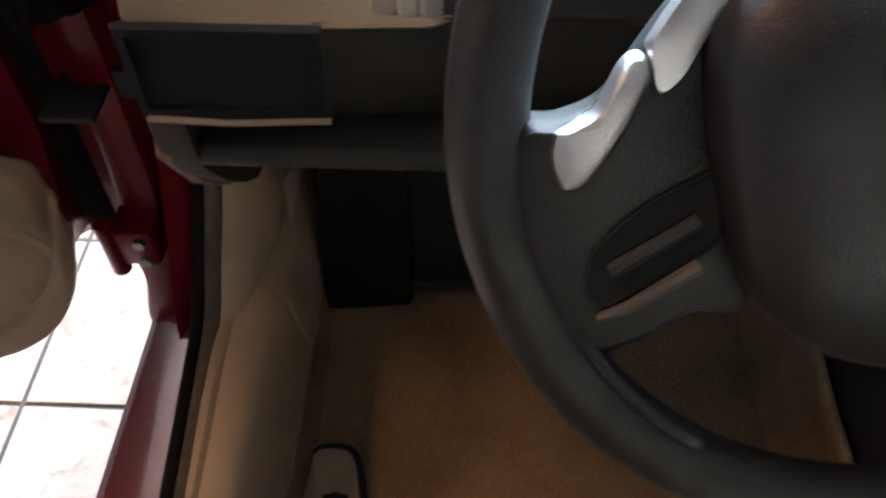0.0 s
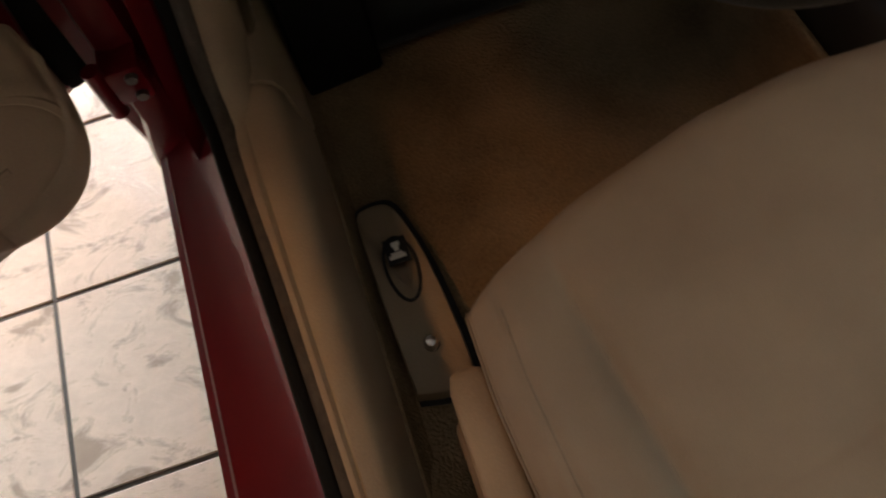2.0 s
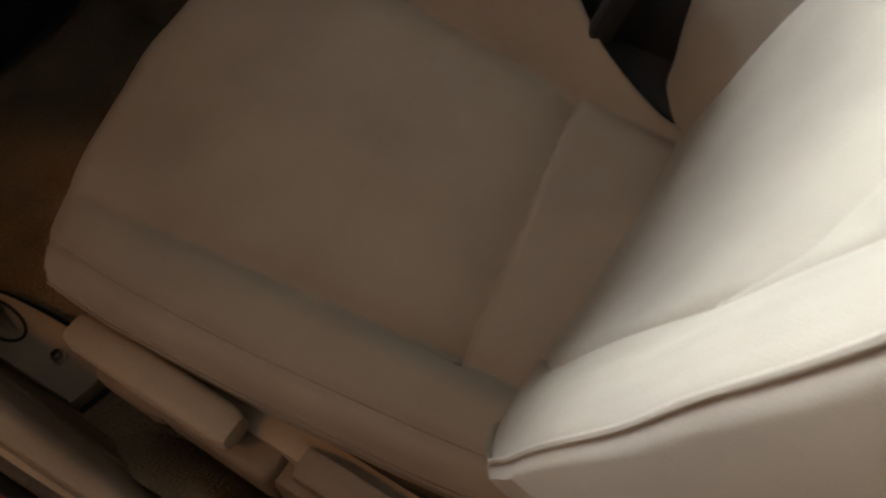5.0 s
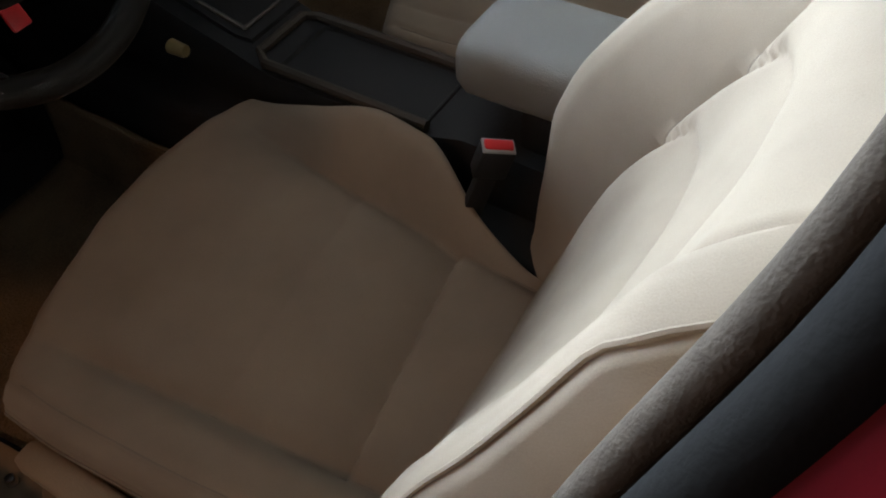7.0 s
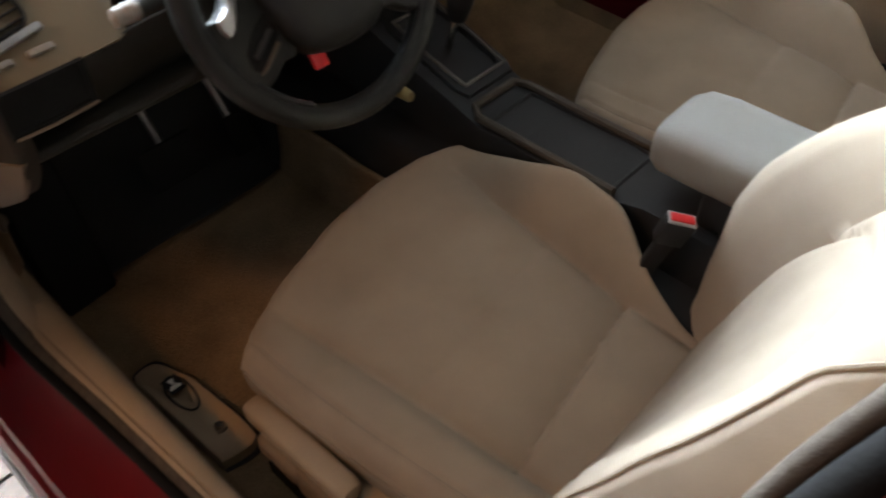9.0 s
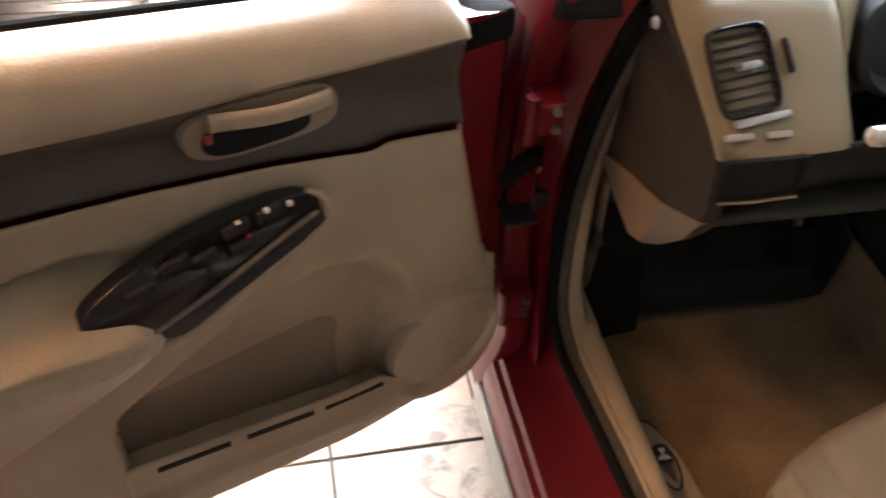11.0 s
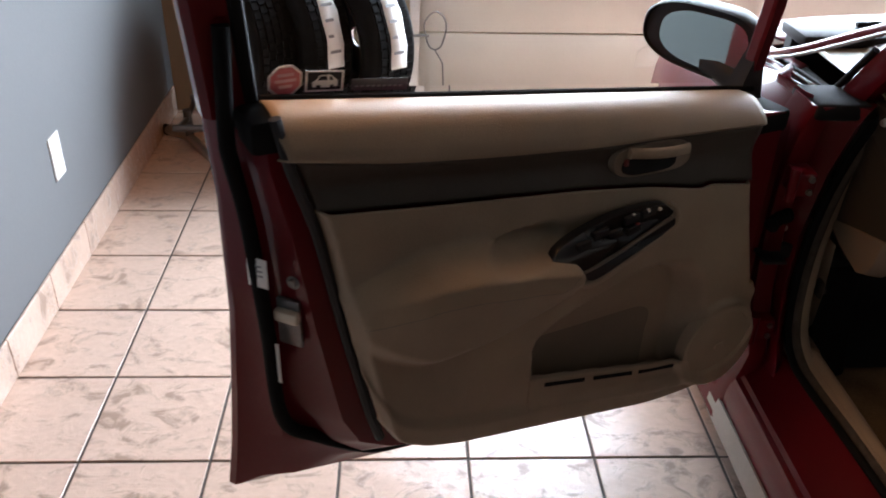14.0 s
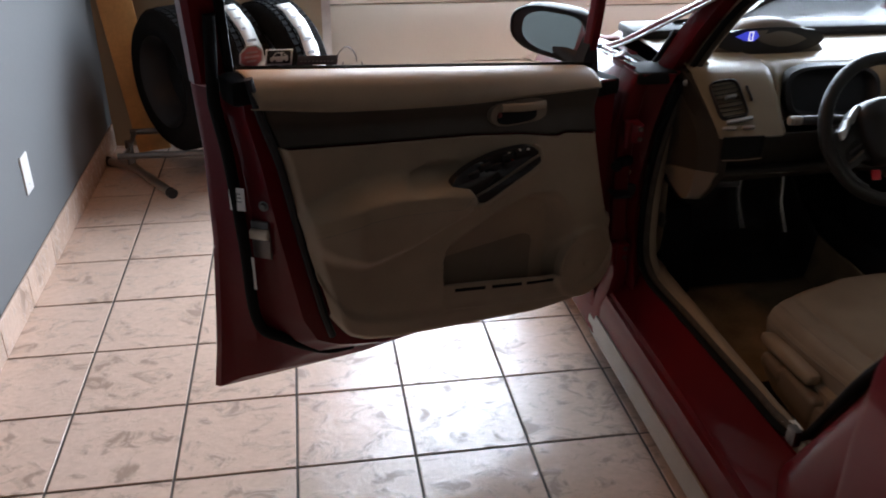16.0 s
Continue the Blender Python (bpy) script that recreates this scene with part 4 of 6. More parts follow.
part("door_seal", tube_bm(outer_seal, [0.0085 + 0.0055 * sm(0.50, 0.75, z) * (y < -0.4) for x, y, z in outer_seal], 14, caps=False), "rubber", car, "black rubber door aperture seal")
part("door_seal", flip(tube_bm(outer_seal, 0.0085, 8, caps=False)), "rubber", car, "black rubber door aperture seal")
# pillar cloth edge trim just inside the seal
part("seal_trim", tube_bm([(x + 0.017 - 0.009 * sm(0.55, 0.9, z) * (y < -0.4), y + 0.0085 * sm(0.55, 0.9, z) * (y < -0.4), z + 0.004) for x, y, z in dense_seal], [0.0105 - 0.0020 * sm(0.50, 0.75, z) * (y < -0.4) for x, y, z in dense_seal], 12, caps=False), "lip", car, "brown woven seal edge trim")
strip = [p for p in dense_seal if p[2] < 0.98 and p[1] > 0.19]
part("pillar_inner_trim", loft_bm([[(x + 0.010, y + 0.004, z + 0.004), (x + 0.022, y - 0.004, z + 0.010), (x + 0.045, y + 0.004, z + 0.006), (x + 0.062, y + 0.03, z - 0.004), (x + 0.070, y + 0.10, z - 0.01)] for x, y, z in strip], closed=False), "beige", car, "beige pillar inner trim", angle=60)
strip = [p for p in dense_seal[:95] if 0.41 < p[2] and p[1] < -0.5]
part("pillar_inner_trim", loft_bm([[(x + 0.010, y - 0.004, z + 0.004), (x + 0.022, y + 0.004, z + 0.008), (x + 0.045, y - 0.006, z + 0.004), (x + 0.060, y - 0.05, z - 0.004), (x + 0.060, y - 0.14, z - 0.01)] for x, y, z in strip], closed=False), "beige", car, "beige centre pillar lining", angle=60)
sill_prof = [(0.398, 0.33), (0.398, 0.376), (0.403, 0.386), (0.418, 0.390), (0.424, 0.386), (0.428, 0.389), (0.450, 0.388), (0.463, 0.380), (0.471, 0.362), (0.476, 0.32), (0.484, 0.28), (0.490, 0.25), (0.44, 0.25)]
trim = part("sill_trim", lean_bm(sill_prof, np.linspace(-0.60, 0.262, 20), 0.468, 0.402), "beige", car, "scuffed beige plastic sill trim", angle=50)
kick_prof = [(x, z) for x, z in ((0.400, 0.33), (0.400, 0.377), (0.405, 0.388), (0.418, 0.393), (0.424, 0.390), (0.428, 0.392), (0.451, 0.391), (0.465, 0.382), (0.473, 0.362), (0.478, 0.32), (0.486, 0.28), (0.492, 0.25), (0.44, 0.25))]
part("kick_panel", join_bm(sweep_bm(kick_prof, np.linspace(0.266, 0.62, 12), lambda y: (0.002 * sm(0.27, 0.5, y), 0.0)), loft_bm([[(0.440, y, 0.385), (0.462, y, 0.392), (0.470, y, 0.41), (0.472, y, 0.50), (0.466, y, 0.62)] for y in np.linspace(0.335, 0.62, 8)], closed=False)), "beige", car, "beige plastic kick panel", angle=50)
part("kick_clip", join_bm(moved(lathe_bm([(0.0001, 0.006), (0.008, 0.006), (0.011, 0.0)], 12, "x"), Matrix.Translation((0.474, 0.345, 0.495))), box_bm(0.464, 0.475, 0.335, 0.365, 0.475, 0.52, 0.006)), "taupe", car, "small trim clip")
for y, z in ((-0.43, 0.395),):
    part("sill_label", box_bm(0.432, 0.462, y - 0.055, y - 0.02, 0.3915, 0.3925), "paper", car, "small white sill label")
turn_up = [(0.466, 0.350), (0.480, 0.342), (0.498, 0.315), (0.516, 0.275), (0.530, 0.245), (0.542, 0.222)]
part("sill_carpet", loft_bm([[(x + 0.5 * lean(y), y, 0.215 + (z - 0.215) * sm(-0.10, -0.36, y)) for x, z in turn_up] for y in np.linspace(-0.66, -0.10, 24)], closed=False), "carpet", car, "tan carpet turned up along the sill", angle=60).modifiers.new("thick", "SOLIDIFY").thickness = 0.004
part("striker_cover", box_bm(0.372, 0.392, -0.575, -0.545, 0.43, 0.47, 0.005), "darksteel", car)

# windscreen pillar, roof, centre pillar
def strut_bm(path, w, d):
    rings = []
    for x, y, z in path:
        rings.append([(x - w, y - d * 0.4, z), (x - w * 0.6, y - d, z), (x + w * 0.6, y - d, z), (x + w, y - d * 0.4, z), (x + w, y + d * 0.5, z), (x + w * 0.4, y + d, z), (x - w * 0.4, y + d, z), (x - w, y + d * 0.5, z)])
    return loft_bm(rings)


apath = spline([(0.436, 0.385, 0.93), (0.448, 0.345, 1.0), (0.466, 0.285, 1.09), (0.496, 0.185, 1.21), (0.552, 0.01, 1.33), (0.62, -0.25, 1.405)], 18)
fpath = spline([(0.372, 0.70, 0.93), (0.385, 0.56, 0.985), (0.412, 0.36, 1.085), (0.455, 0.18, 1.185), (0.535, 0.02, 1.30)], 16)
for f_ in (lambda b: b, flip):
    part("windscreen_pillar", f_(strut_bm(apath, 0.030, 0.045)), "red", car, "glossy dark red windscreen pillar")
    part("front_pillar", f_(strut_bm(fpath, 0.010, 0.022)), "red", car, "slim dark red front windscreen pillar")
    part("pillar_bead", f_(tube_bm([(x - 0.009, y - 0.020, z - 0.004) for x, y, z in fpath], 0.004, 6)), "silverline", car, "grey glazing bead")
    part("pillar_trim", f_(tube_bm([(x + 0.045, y - 0.03, z) for x, y, z in apath], 0.026, 10)), "beige", car, "beige pillar lining")
    part("roof_rail", f_(tube_bm(spline([(0.61, -0.22, 1.405), (0.67, -0.6, 1.425), (0.66, -1.2, 1.40), (0.58, -1.9, 1.25)], 20), 0.04, 10)), "red", car)
    cp = [[(x0 - 0.0, y0 - 0.27, z), (x0 - 0.03, y0 - 0.24, z), (x0 - 0.05, y0 - 0.06, z), (x0 - 0.012, y0 - 0.004, z), (x0 + 0.05, y0 - 0.03, z), (x0 + 0.05, y0 - 0.24, z)] for x0, y0, z in ((0.385, -0.60, 0.16), (0.388, -0.55, 0.36), (0.392, -0.605, 0.47), (0.406, -0.675, 0.62), (0.455, -0.745, 0.81), (0.546, -0.776, 0.95), (0.614, -0.824, 1.10), (0.668, -0.846, 1.25), (0.685, -0.85, 1.39))]
    part("centre_pillar", f_(loft_bm(cp)), "red", car, "glossy dark red centre pillar", angle=50)
    # rear door skin and rear quarter
    rd = []
    for y, dx in ((-0.875, 0.0), (-0.89, -0.004), (-1.2, -0.012), (-1.6, -0.008), (-2.1, 0.02), (-2.6, 0.10)):
        rd.append([(x + dx, y + (0.02 * sm(0.5, 0.95, z) if y > -0.9 else 0), z) for x, z in ((0.33, 0.15), (0.275, 0.17), (0.262, 0.26), (0.250, 0.40), (0.240, 0.58), (0.242, 0.72), (0.256, 0.84), (0.285, 0.93), (0.31, 0.975), (0.36, 0.985), (0.40, 0.97), (0.40, 0.20))])
    part("rear_door", f_(loft_bm(rd)), "red", car, "glossy dark red rear door and quarter", angle=50)
    # front wing
    fw = []
    for y, dx, dz, inner in ((0.338, 0.004, 0.0, 0.322), (0.352, -0.006, 0.0, 0.325), (0.50, -0.010, -0.012, 0.33), (0.62, -0.012, -0.02, 0.46), (0.95, -0.006, -0.06, 0.46), (1.25, 0.04, -0.11, 0.46), (1.48, 0.14, -0.17, 0.46), (1.60, 0.30, -0.22, 0.46)):
        fw.append([(min(x, inner) + dx, y, z + dz * sm(0.3, 0.9, z)) for x, z in ((0.34, 0.20), (0.280, 0.22), (0.268, 0.34), (0.262, 0.50), (0.266, 0.66), (0.276, 0.80), (0.305, 0.90), (0.345, 0.945), (0.42, 0.965), (0.46, 0.95), (0.46, 0.24))])
    part("front_wing", f_(loft_bm(fw)), "red", car, "glossy dark red front wing", angle=50)
    lamp = [[(x + k * 0.035, y, z) for x, y, z in ((0.30 , 1.36, 0.70), (0.33, 1.47, 0.60), (0.47, 1.60, 0.56), (0.50, 1.57, 0.66), (0.42, 1.40, 0.745))] for k in (0, -0.4)]
    part("headlight", f_(loft_bm(lamp)), "lens", car, "clear headlight lens")
    wheel = part("road_wheel", f_(moved(lathe_bm([(0.205, 0.012), (0.25, -0.004), (0.30, 0.01), (0.312, 0.03), (0.314, 0.1), (0.312, 0.17), (0.30, 0.19), (0.205, 0.19), (0.205, 0.012)], 48, "x"), Matrix.Translation((0.285, 1.05, 0.314)))), "rubber", car, "black front tyre")
    part("rim", f_(moved(lathe_bm([(0.0001, 0.03), (0.05, 0.025), (0.16, 0.05), (0.195, 0.02), (0.207, 0.012), (0.207, 0.17)], 40, "x"), Matrix.Translation((0.285, 1.05, 0.314)))), "silver", wheel)
# bonnet, front panel, windscreen, roof
bon = []
for y, z in ((0.78, 0.985), (1.0, 0.95), (1.25, 0.885), (1.45, 0.80), (1.58, 0.70)):
    bon.append([(CX + k * (0.69 - 0.10 * sm(1.0, 1.6, y)), y, z - 0.035 * k * k - 0.03 * sm(0.85, 1.0, abs(k))) for k in np.linspace(-1, 1, 17)])
part("bonnet", loft_bm(bon, closed=False), "red", car, "glossy dark red bonnet", angle=50).modifiers.new("thick", "SOLIDIFY").thickness = 0.01
part("front_bumper", loft_bm([[(CX + k * w, y - 0.14 * k**4, z) for k in np.linspace(-1, 1, 17)] for y, z, w in ((1.58, 0.69, 0.60), (1.66, 0.60, 0.66), (1.70, 0.42, 0.70), (1.66, 0.20, 0.70), (1.4, 0.18, 0.68))], closed=False), "red", car, "dark red front bumper", angle=50)
part("scuttle", box_bm(0.44, 2 * CX - 0.44, 0.66, 0.80, 0.955, 0.985, 0.01), "black", car, "black plastic scuttle panel")
ws = []
for k in np.linspace(-1, 1, 13):
    ws.append([(CX + k * (0.70 - 0.16 * t), 0.78 - 0.86 * t - 0.10 * k * k * (1 - t) - 0.08 * k * k, 0.985 + 0.415 * t - 0.02 * k * k) for t in (0, 0.33, 0.66, 1.0)])
wsob = part("windscreen", loft_bm(ws, closed=False), "glass", car, "clear windscreen")
wsob.visible_shadow = False
part("wiper", tube_bm([(0.60, 0.745, 0.99), (0.9, 0.77, 1.0), (1.3, 0.775, 1.005)], 0.006, 6), "black", car, "black wiper arm")
roof = []
for y, z in ((-0.08, 1.405), (-0.3, 1.432), (-0.7, 1.445), (-1.2, 1.435), (-1.7, 1.38), (-2.0, 1.30)):
    roof.append([(CX + k * (0.52), y, z - 0.045 * k * k) for k in np.linspace(-1, 1, 13)])
part("roof_panel", loft_bm(roof, closed=False), "red", car, "dark red roof").modifiers.new("thick", "SOLIDIFY").thickness = 0.006
part("headliner", loft_bm([[(x, y, z - 0.025) for x, y, z in r] for r in roof], closed=False), "liner", car, "pale fabric headliner").modifiers.new("thick", "SOLIDIFY").thickness = 0.006
part("rear_deck", box_bm(0.44, 2 * CX - 0.44, -2.6, -1.55, 0.5, 0.93, 0.05), "red", car)
part("rear_glass", loft_bm([[(CX - 0.5, -2.3, 0.95), (CX + 0.5, -2.3, 0.95)], [(CX - 0.46, -1.9, 1.28), (CX + 0.46, -1.9, 1.28)]], closed=False), "glass", car)
part("pillar_cap", box_bm(0.318, 0.434, 0.296, 0.42, 0.925, 0.959, 0.010, 3), "void", car, "black plastic pillar base trim")
# small fixed front window between wing and pillar
part("quarter_base", prism_bm([(0.390, 0.40), (0.440, 0.40), (0.44, 0.74), (0.358, 0.74)], 0.86, 0.930, "z", 0.004), "void", car, "black plastic base of the quarter window")
part("quarter_glass", loft_bm([[(0.405, 0.41, 0.945), (0.374, 0.68, 0.935)], [(0.428, 0.34, 1.060), (0.412, 0.36, 1.075)]], closed=False), "glass", car, "small triangular front quarter glass").visible_shadow = False
part("quarter_frame", tube_bm([(0.374, 0.68, 0.936), (0.404, 0.42, 0.940), (0.428, 0.345, 1.055)], 0.008, 8), "void", car, "black quarter glass frame")
part("chrome_strip", tube_bm([(0.356, 0.68, 0.936), (0.372, 0.58, 0.937), (0.392, 0.44, 0.938)], 0.005, 6), "chrome", car, "bright quarter window strip")
part("chrome_strip", tube_bm([(0.338, 0.66, 0.932), (0.354, 0.56, 0.933), (0.374, 0.42, 0.934)], 0.004, 6), "chrome", car, "bright quarter window strip")

# cabin floor, bulkhead, far side
fl = []
for y, z in ((-1.5, 0.26), (-0.9, 0.25), (-0.2, 0.224), (0.10, 0.222), (0.36, 0.226), (0.46, 0.262), (0.56, 0.33), (0.68, 0.46), (0.76, 0.62)):
    fl.append([(x, y, z + dz) for x, dz in ((0.478, 0.05), (0.490, 0.012), (0.525, 0.0), (0.75, -0.004), (0.98, 0.002), (1.02, 0.03), (1.03, 0.16))])
near = [[tuple(v[3 * i:3 * i + 3]) for i in range(7)] for v in spline([[c for p in r for c in p] for r in fl], 70)]
near = [[(x, y, z + 0.005 * noise.noise(Vector((x * 11, y * 11, 0)))) for x, y, z in spline(r, 44)] for r in near]
# front slope of the carpet turned black: the dash's shade as colour
part("toe_board", loft_bm([r for r in near if r[20][1] > 0.385], closed=False), "black", car, "toe board, coloured black for the footwell's shade").modifiers.new("thick", "SOLIDIFY").thickness = 0.01
part("carpet", loft_bm([r for r in near if r[20][1] < 0.40], closed=False), "carpet", car, "worn tan carpet").modifiers.new("thick", "SOLIDIFY").thickness = 0.01
part("carpet", flip(loft_bm(fl, closed=False)), "carpet", car, "tan carpet")
# bulkhead and tunnel blackened for the same footwell shade
part("bulkhead", box_bm(0.46, 2 * CX - 0.46, 0.765, 0.80, 0.2, 0.96), "black", car, "bulkhead, coloured black for the footwell's shade")
part("tunnel", prism_bm([(1.03, 0.2), (1.035, 0.36), (1.06, 0.44), (2 * CX - 1.06, 0.44), (2 * CX - 1.035, 0.36), (2 * CX - 1.03, 0.2)], -1.5, 0.77, "y", 0.02), "black", car, "dark plastic tunnel side, blacker for the footwell's shade")
part("far_lining", box_bm(2 * CX - 0.36, 2 * CX - 0.31, -1.6, 0.40, 0.25, 0.93, 0.02), "beige", car, "beige far side door lining")
part("rear_bench", box_bm(0.50, 2 * CX - 0.50, -1.62, -1.35, 0.25, 0.92, 0.06, 3), "cloth", car, "grey cloth rear bench")
part("dead_pedal", loft_bm([[(x, y, 0.235), (x, y - 0.010, 0.250), (x, y + 0.050, 0.470), (x, y + 0.062, 0.500), (x, y + 0.085, 0.500), (x, y + 0.06, 0.26)] for x, y in ((0.490, 0.352), (0.495, 0.346), (0.592, 0.356), (0.597, 0.362))]), "rubber", car, "black rubber foot rest")
for x0, x1, y, z in ((0.74, 0.86, 0.42, 0.36), (0.93, 0.985, 0.43, 0.33)):
    pd = part("pedal", moved(box_bm(x0, x1, -0.008, 0.008, -0.035, 0.05, 0.008), Matrix.Translation((0, y, z)) @ Matrix.Rotation(radians(-28), 4, "X")), "rubber", car, "black rubber pedal")
    part("pedal_arm", tube_bm([((x0 + x1) / 2, y + 0.01, z), ((x0 + x1) / 2, y + 0.10, z + 0.12), ((x0 + x1) / 2, y + 0.12, z + 0.30)], 0.009, 8), "darksteel", pd)
part("heater_duct", moved(lathe_bm([(0.0001, -0.05), (0.06, -0.045), (0.07, 0.0), (0.06, 0.1), (0.0001, 0.12)], 20, "y"), Matrix.Translation((0.69, 0.60, 0.49))), "black", car)

# release lever plate on the sill side of the floor
rel = thing("release_lever_panel", (0.535, 0.02, 0.245), "beige fuel and boot release panel beside the seat", "release panel")
ol = spline([(0.508, -0.112), (0.503, 0.02), (0.502, 0.11), (0.504, 0.134), (0.515, 0.141), (0.536, 0.141), (0.548, 0.132), (0.557, 0.105), (0.570, 0.03), (0.577, -0.09), (0.566, -0.116), (0.540, -0.119), (0.508, -0.112)], 44)[:-1]
zt = lambda y: 0.262 + 0.016 * sm(0.14, 0.05, y)
base_r = lambda k, dz: [(0.54 + (x - 0.54) * k, 0.01 + (y - 0.01) * k, zt(y) + dz) for x, y in ol]
part("housing", loft_bm([[(x, y, 0.232) for x, y in ol], base_r(1.0, -0.008), base_r(0.985, -0.002), base_r(0.95, 0.0), base_r(0.5, 0.002), base_r(0.02, 0.002)]), "beige", rel)
part("shadow_gap", loft_bm([[(0.54 + (x - 0.54) * 1.12 + 0.004, 0.01 + (y - 0.01) * 1.045, 0.238) for x, y in ol], [(0.54 + (x - 0.54) * 1.14 + 0.004, 0.01 + (y - 0.01) * 1.05, 0.243) for x, y in ol], [(0.54 + (x - 0.54) * 1.0 + 0.004, 0.01 + (y - 0.01) * 1.0, 0.246) for x, y in ol]]), "black", rel, "black rubber surround")
part("lever_groove", tube_bm([(0.537 + 0.0185 * math.cos(a), 0.043 + 0.048 * math.sin(a) * (1.0 if math.sin(a) < 0 else 0.75), zt(0.04) + 0.002) for a in np.linspace(0, 2 * math.pi, 40)], 0.0021, 6, caps=False), "black", rel, "black oval lever groove")
part("icon_field", box_bm(0.524, 0.551, 0.044, 0.078, zt(0.05) + 0.001, zt(0.05) + 0.0034, 0.001), "black", rel)
for x0, x1, y0, y1 in ((0.533, 0.543, 0.066, 0.072), (0.535, 0.541, 0.060, 0.068), (0.527, 0.547, 0.050, 0.055), (0.530, 0.544, 0.0545, 0.0585)):
    part("icon", box_bm(x0, x1, y0, y1, zt(0.05) + 0.003, zt(0.05) + 0.0046, 0.0006), "whitemark", rel, "white car icon")
kn = part("release_knob", moved(lathe_bm([(0.0001, 0.012), (0.006, 0.0115), (0.0085, 0.008), (0.0085, 0.0), (0.011, -0.002)], 18, "z"), Matrix.Translation((0.5415, -0.062, zt(-0.06) + 0.002))), "chrome", rel, "bright metal key cylinder")

rel.location += Vector((-0.003, 0.012, -0.020))
for o in rel.children:
    if o.name.startswith("shadow_gap"):
        o.location.z += 0.012

# ---- seats ----
def seat(dx, label, levers):
    """A front seat; dx moves it across the car."""
    st = thing("front_seat", (0.855 + dx, -0.36, 0.25), label, "car seat", "front seats")
    xc = 0.855
    left = lerp_table([(-0.62, 0.625), (-0.50, 0.606), (-0.35, 0.588), (-0.18, 0.577), (-0.05, 0.580)])
    right = lerp_table([(-0.62, 1.045), (-0.54, 1.046), (-0.45, 1.070), (-0.36, 1.114), (-0.28, 1.124), (-0.18, 1.118), (-0.08, 1.124), (0.02, 1.125)])
    front_y = lerp_table([(0.575, -0.114), (0.60, -0.084), (0.69, -0.040), (0.84, 0.002), (0.95, 0.018), (1.06, 0.018), (1.11, -0.006), (1.135, -0.05)])
    ins_l = lerp_table([(-0.6, 0.718), (-0.487, 0.706), (-0.374, 0.695), (-0.215, 0.675), (-0.1, 0.66)])
    ins_r = lerp_table([(-0.6, 1.024), (-0.41, 1.031), (-0.25, 1.046), (-0.034, 1.069)])
    crease = lambda x: -0.466 + (x - 0.87) * 0.17
    NX, NY = 150, 170
    YB = -0.640

    def top_z(x, y):
        l, r = ins_l(y), ins_r(y)
        z = 0.468 - 0.012 * sm(-0.10, -0.58, y)
        b = 0.022 * sm(-0.12, -0.50, y) + 0.003
        z += b * sm(l + 0.012, l - 0.035, x)
        z += (0.012 + 0.085 * sm(0.0, -0.28, y) * (0.35 + 0.65 * sm(-0.60, -0.36, y))) * (1 - (1 - sm(r - 0.004, r + 0.085, x)) ** 1.6)
        z += 0.010 * math.sin(math.pi * min(1, max(0, (x - l) / (r - l)))) * sm(-0.6, -0.3, y)
        # cross creases of the insert: the padding in front falls into the sewn crease, the panel behind rises slowly
        inside = sm(l - 0.01, l + 0.01, x) * sm(r + 0.01, r - 0.01, x)
        for yc, dep, wf, wb in ((crease(x), 0.017, 0.034, 0.0035), (-0.304 + (x - 0.87) * 0.15, 0.0055, 0.050, 0.010)):
            z -= dep * math.exp(-abs((y - yc) / (wf if y > yc else wb)) ** 1.3) * inside
        # seams between insert and bolsters
        for xs, dep, w in ((l, 0.0085, 0.010), (r, 0.012, 0.012)):
            z -= dep * math.exp(-abs((x - xs) / w) ** 1.4) * sm(-0.02, -0.20, y)
        e_l = x - left(y) - 0.026
        z -= 0.004 * math.exp(-((e_l / 0.005) ** 2)) * sm(0.0, -0.08, y)
        z += 0.0022 * noise.noise(Vector((x * 14 + dx, y * 14, 2.0)))
        return z

    rows = []
    for j in range(NY + 1):
        row = []
        for i in range(NX + 1):
            s, t = i / NX * 2 - 1, j / NY
            x = xc + 0.27 * s
            y = YB + (front_y(x) - YB) * t
            l, r = left(y), right(y)
            x = l + (r - l) * (s + 1) / 2
            y = YB + (front_y(x) - YB) * t
            z = top_z(x, y)
            # rounded rim
            e = min((x - l), (r - x), (front_y(x) - y) * 1.0)
            rr = 0.034
            if e < rr:
                z -= rr * 0.85 * (1 - math.sqrt(max(0.0, 1 - (1 - max(0, e) / rr) ** 2)))
            row.append((x + dx, y, z))
        rows.append(row)
    bm = loft_bm(rows, closed=False)
    cushion = part("cushion", bm, "cloth", st, "grey-beige woven cloth cushion", angle=60)
    # valance round the cushion
    rim = [rows[j][0] for j in range(0, NY + 1, 2)] + [rows[NY][i] for i in range(2, NX + 1, 2)] + [rows[j][NX] for j in range(NY - 2, -1, -2)]
    c = Vector((xc + dx, -0.35, 0))
    ring = lambda k, dz: [(c.x + (p[0] - c.x) * k, c.y + (p[1] - c.y) * k, p[2] + dz) for p in rim]
    part("cushion_side", loft_bm([ring(1.0, 0.001), ring(1.006, -0.010), ring(1.008, -0.03), ring(0.998, -0.055), ring(0.975, -0.085), ring(0.955, -0.10)], closed=False), "cloth", cushion, angle=70).modifiers.new("thick", "SOLIDIFY").thickness = 0.004
    part("piping", tube_bm(ring(1.0085, -0.012), 0.0023, 6, caps=False), "seam", cushion, "sewn edge piping")
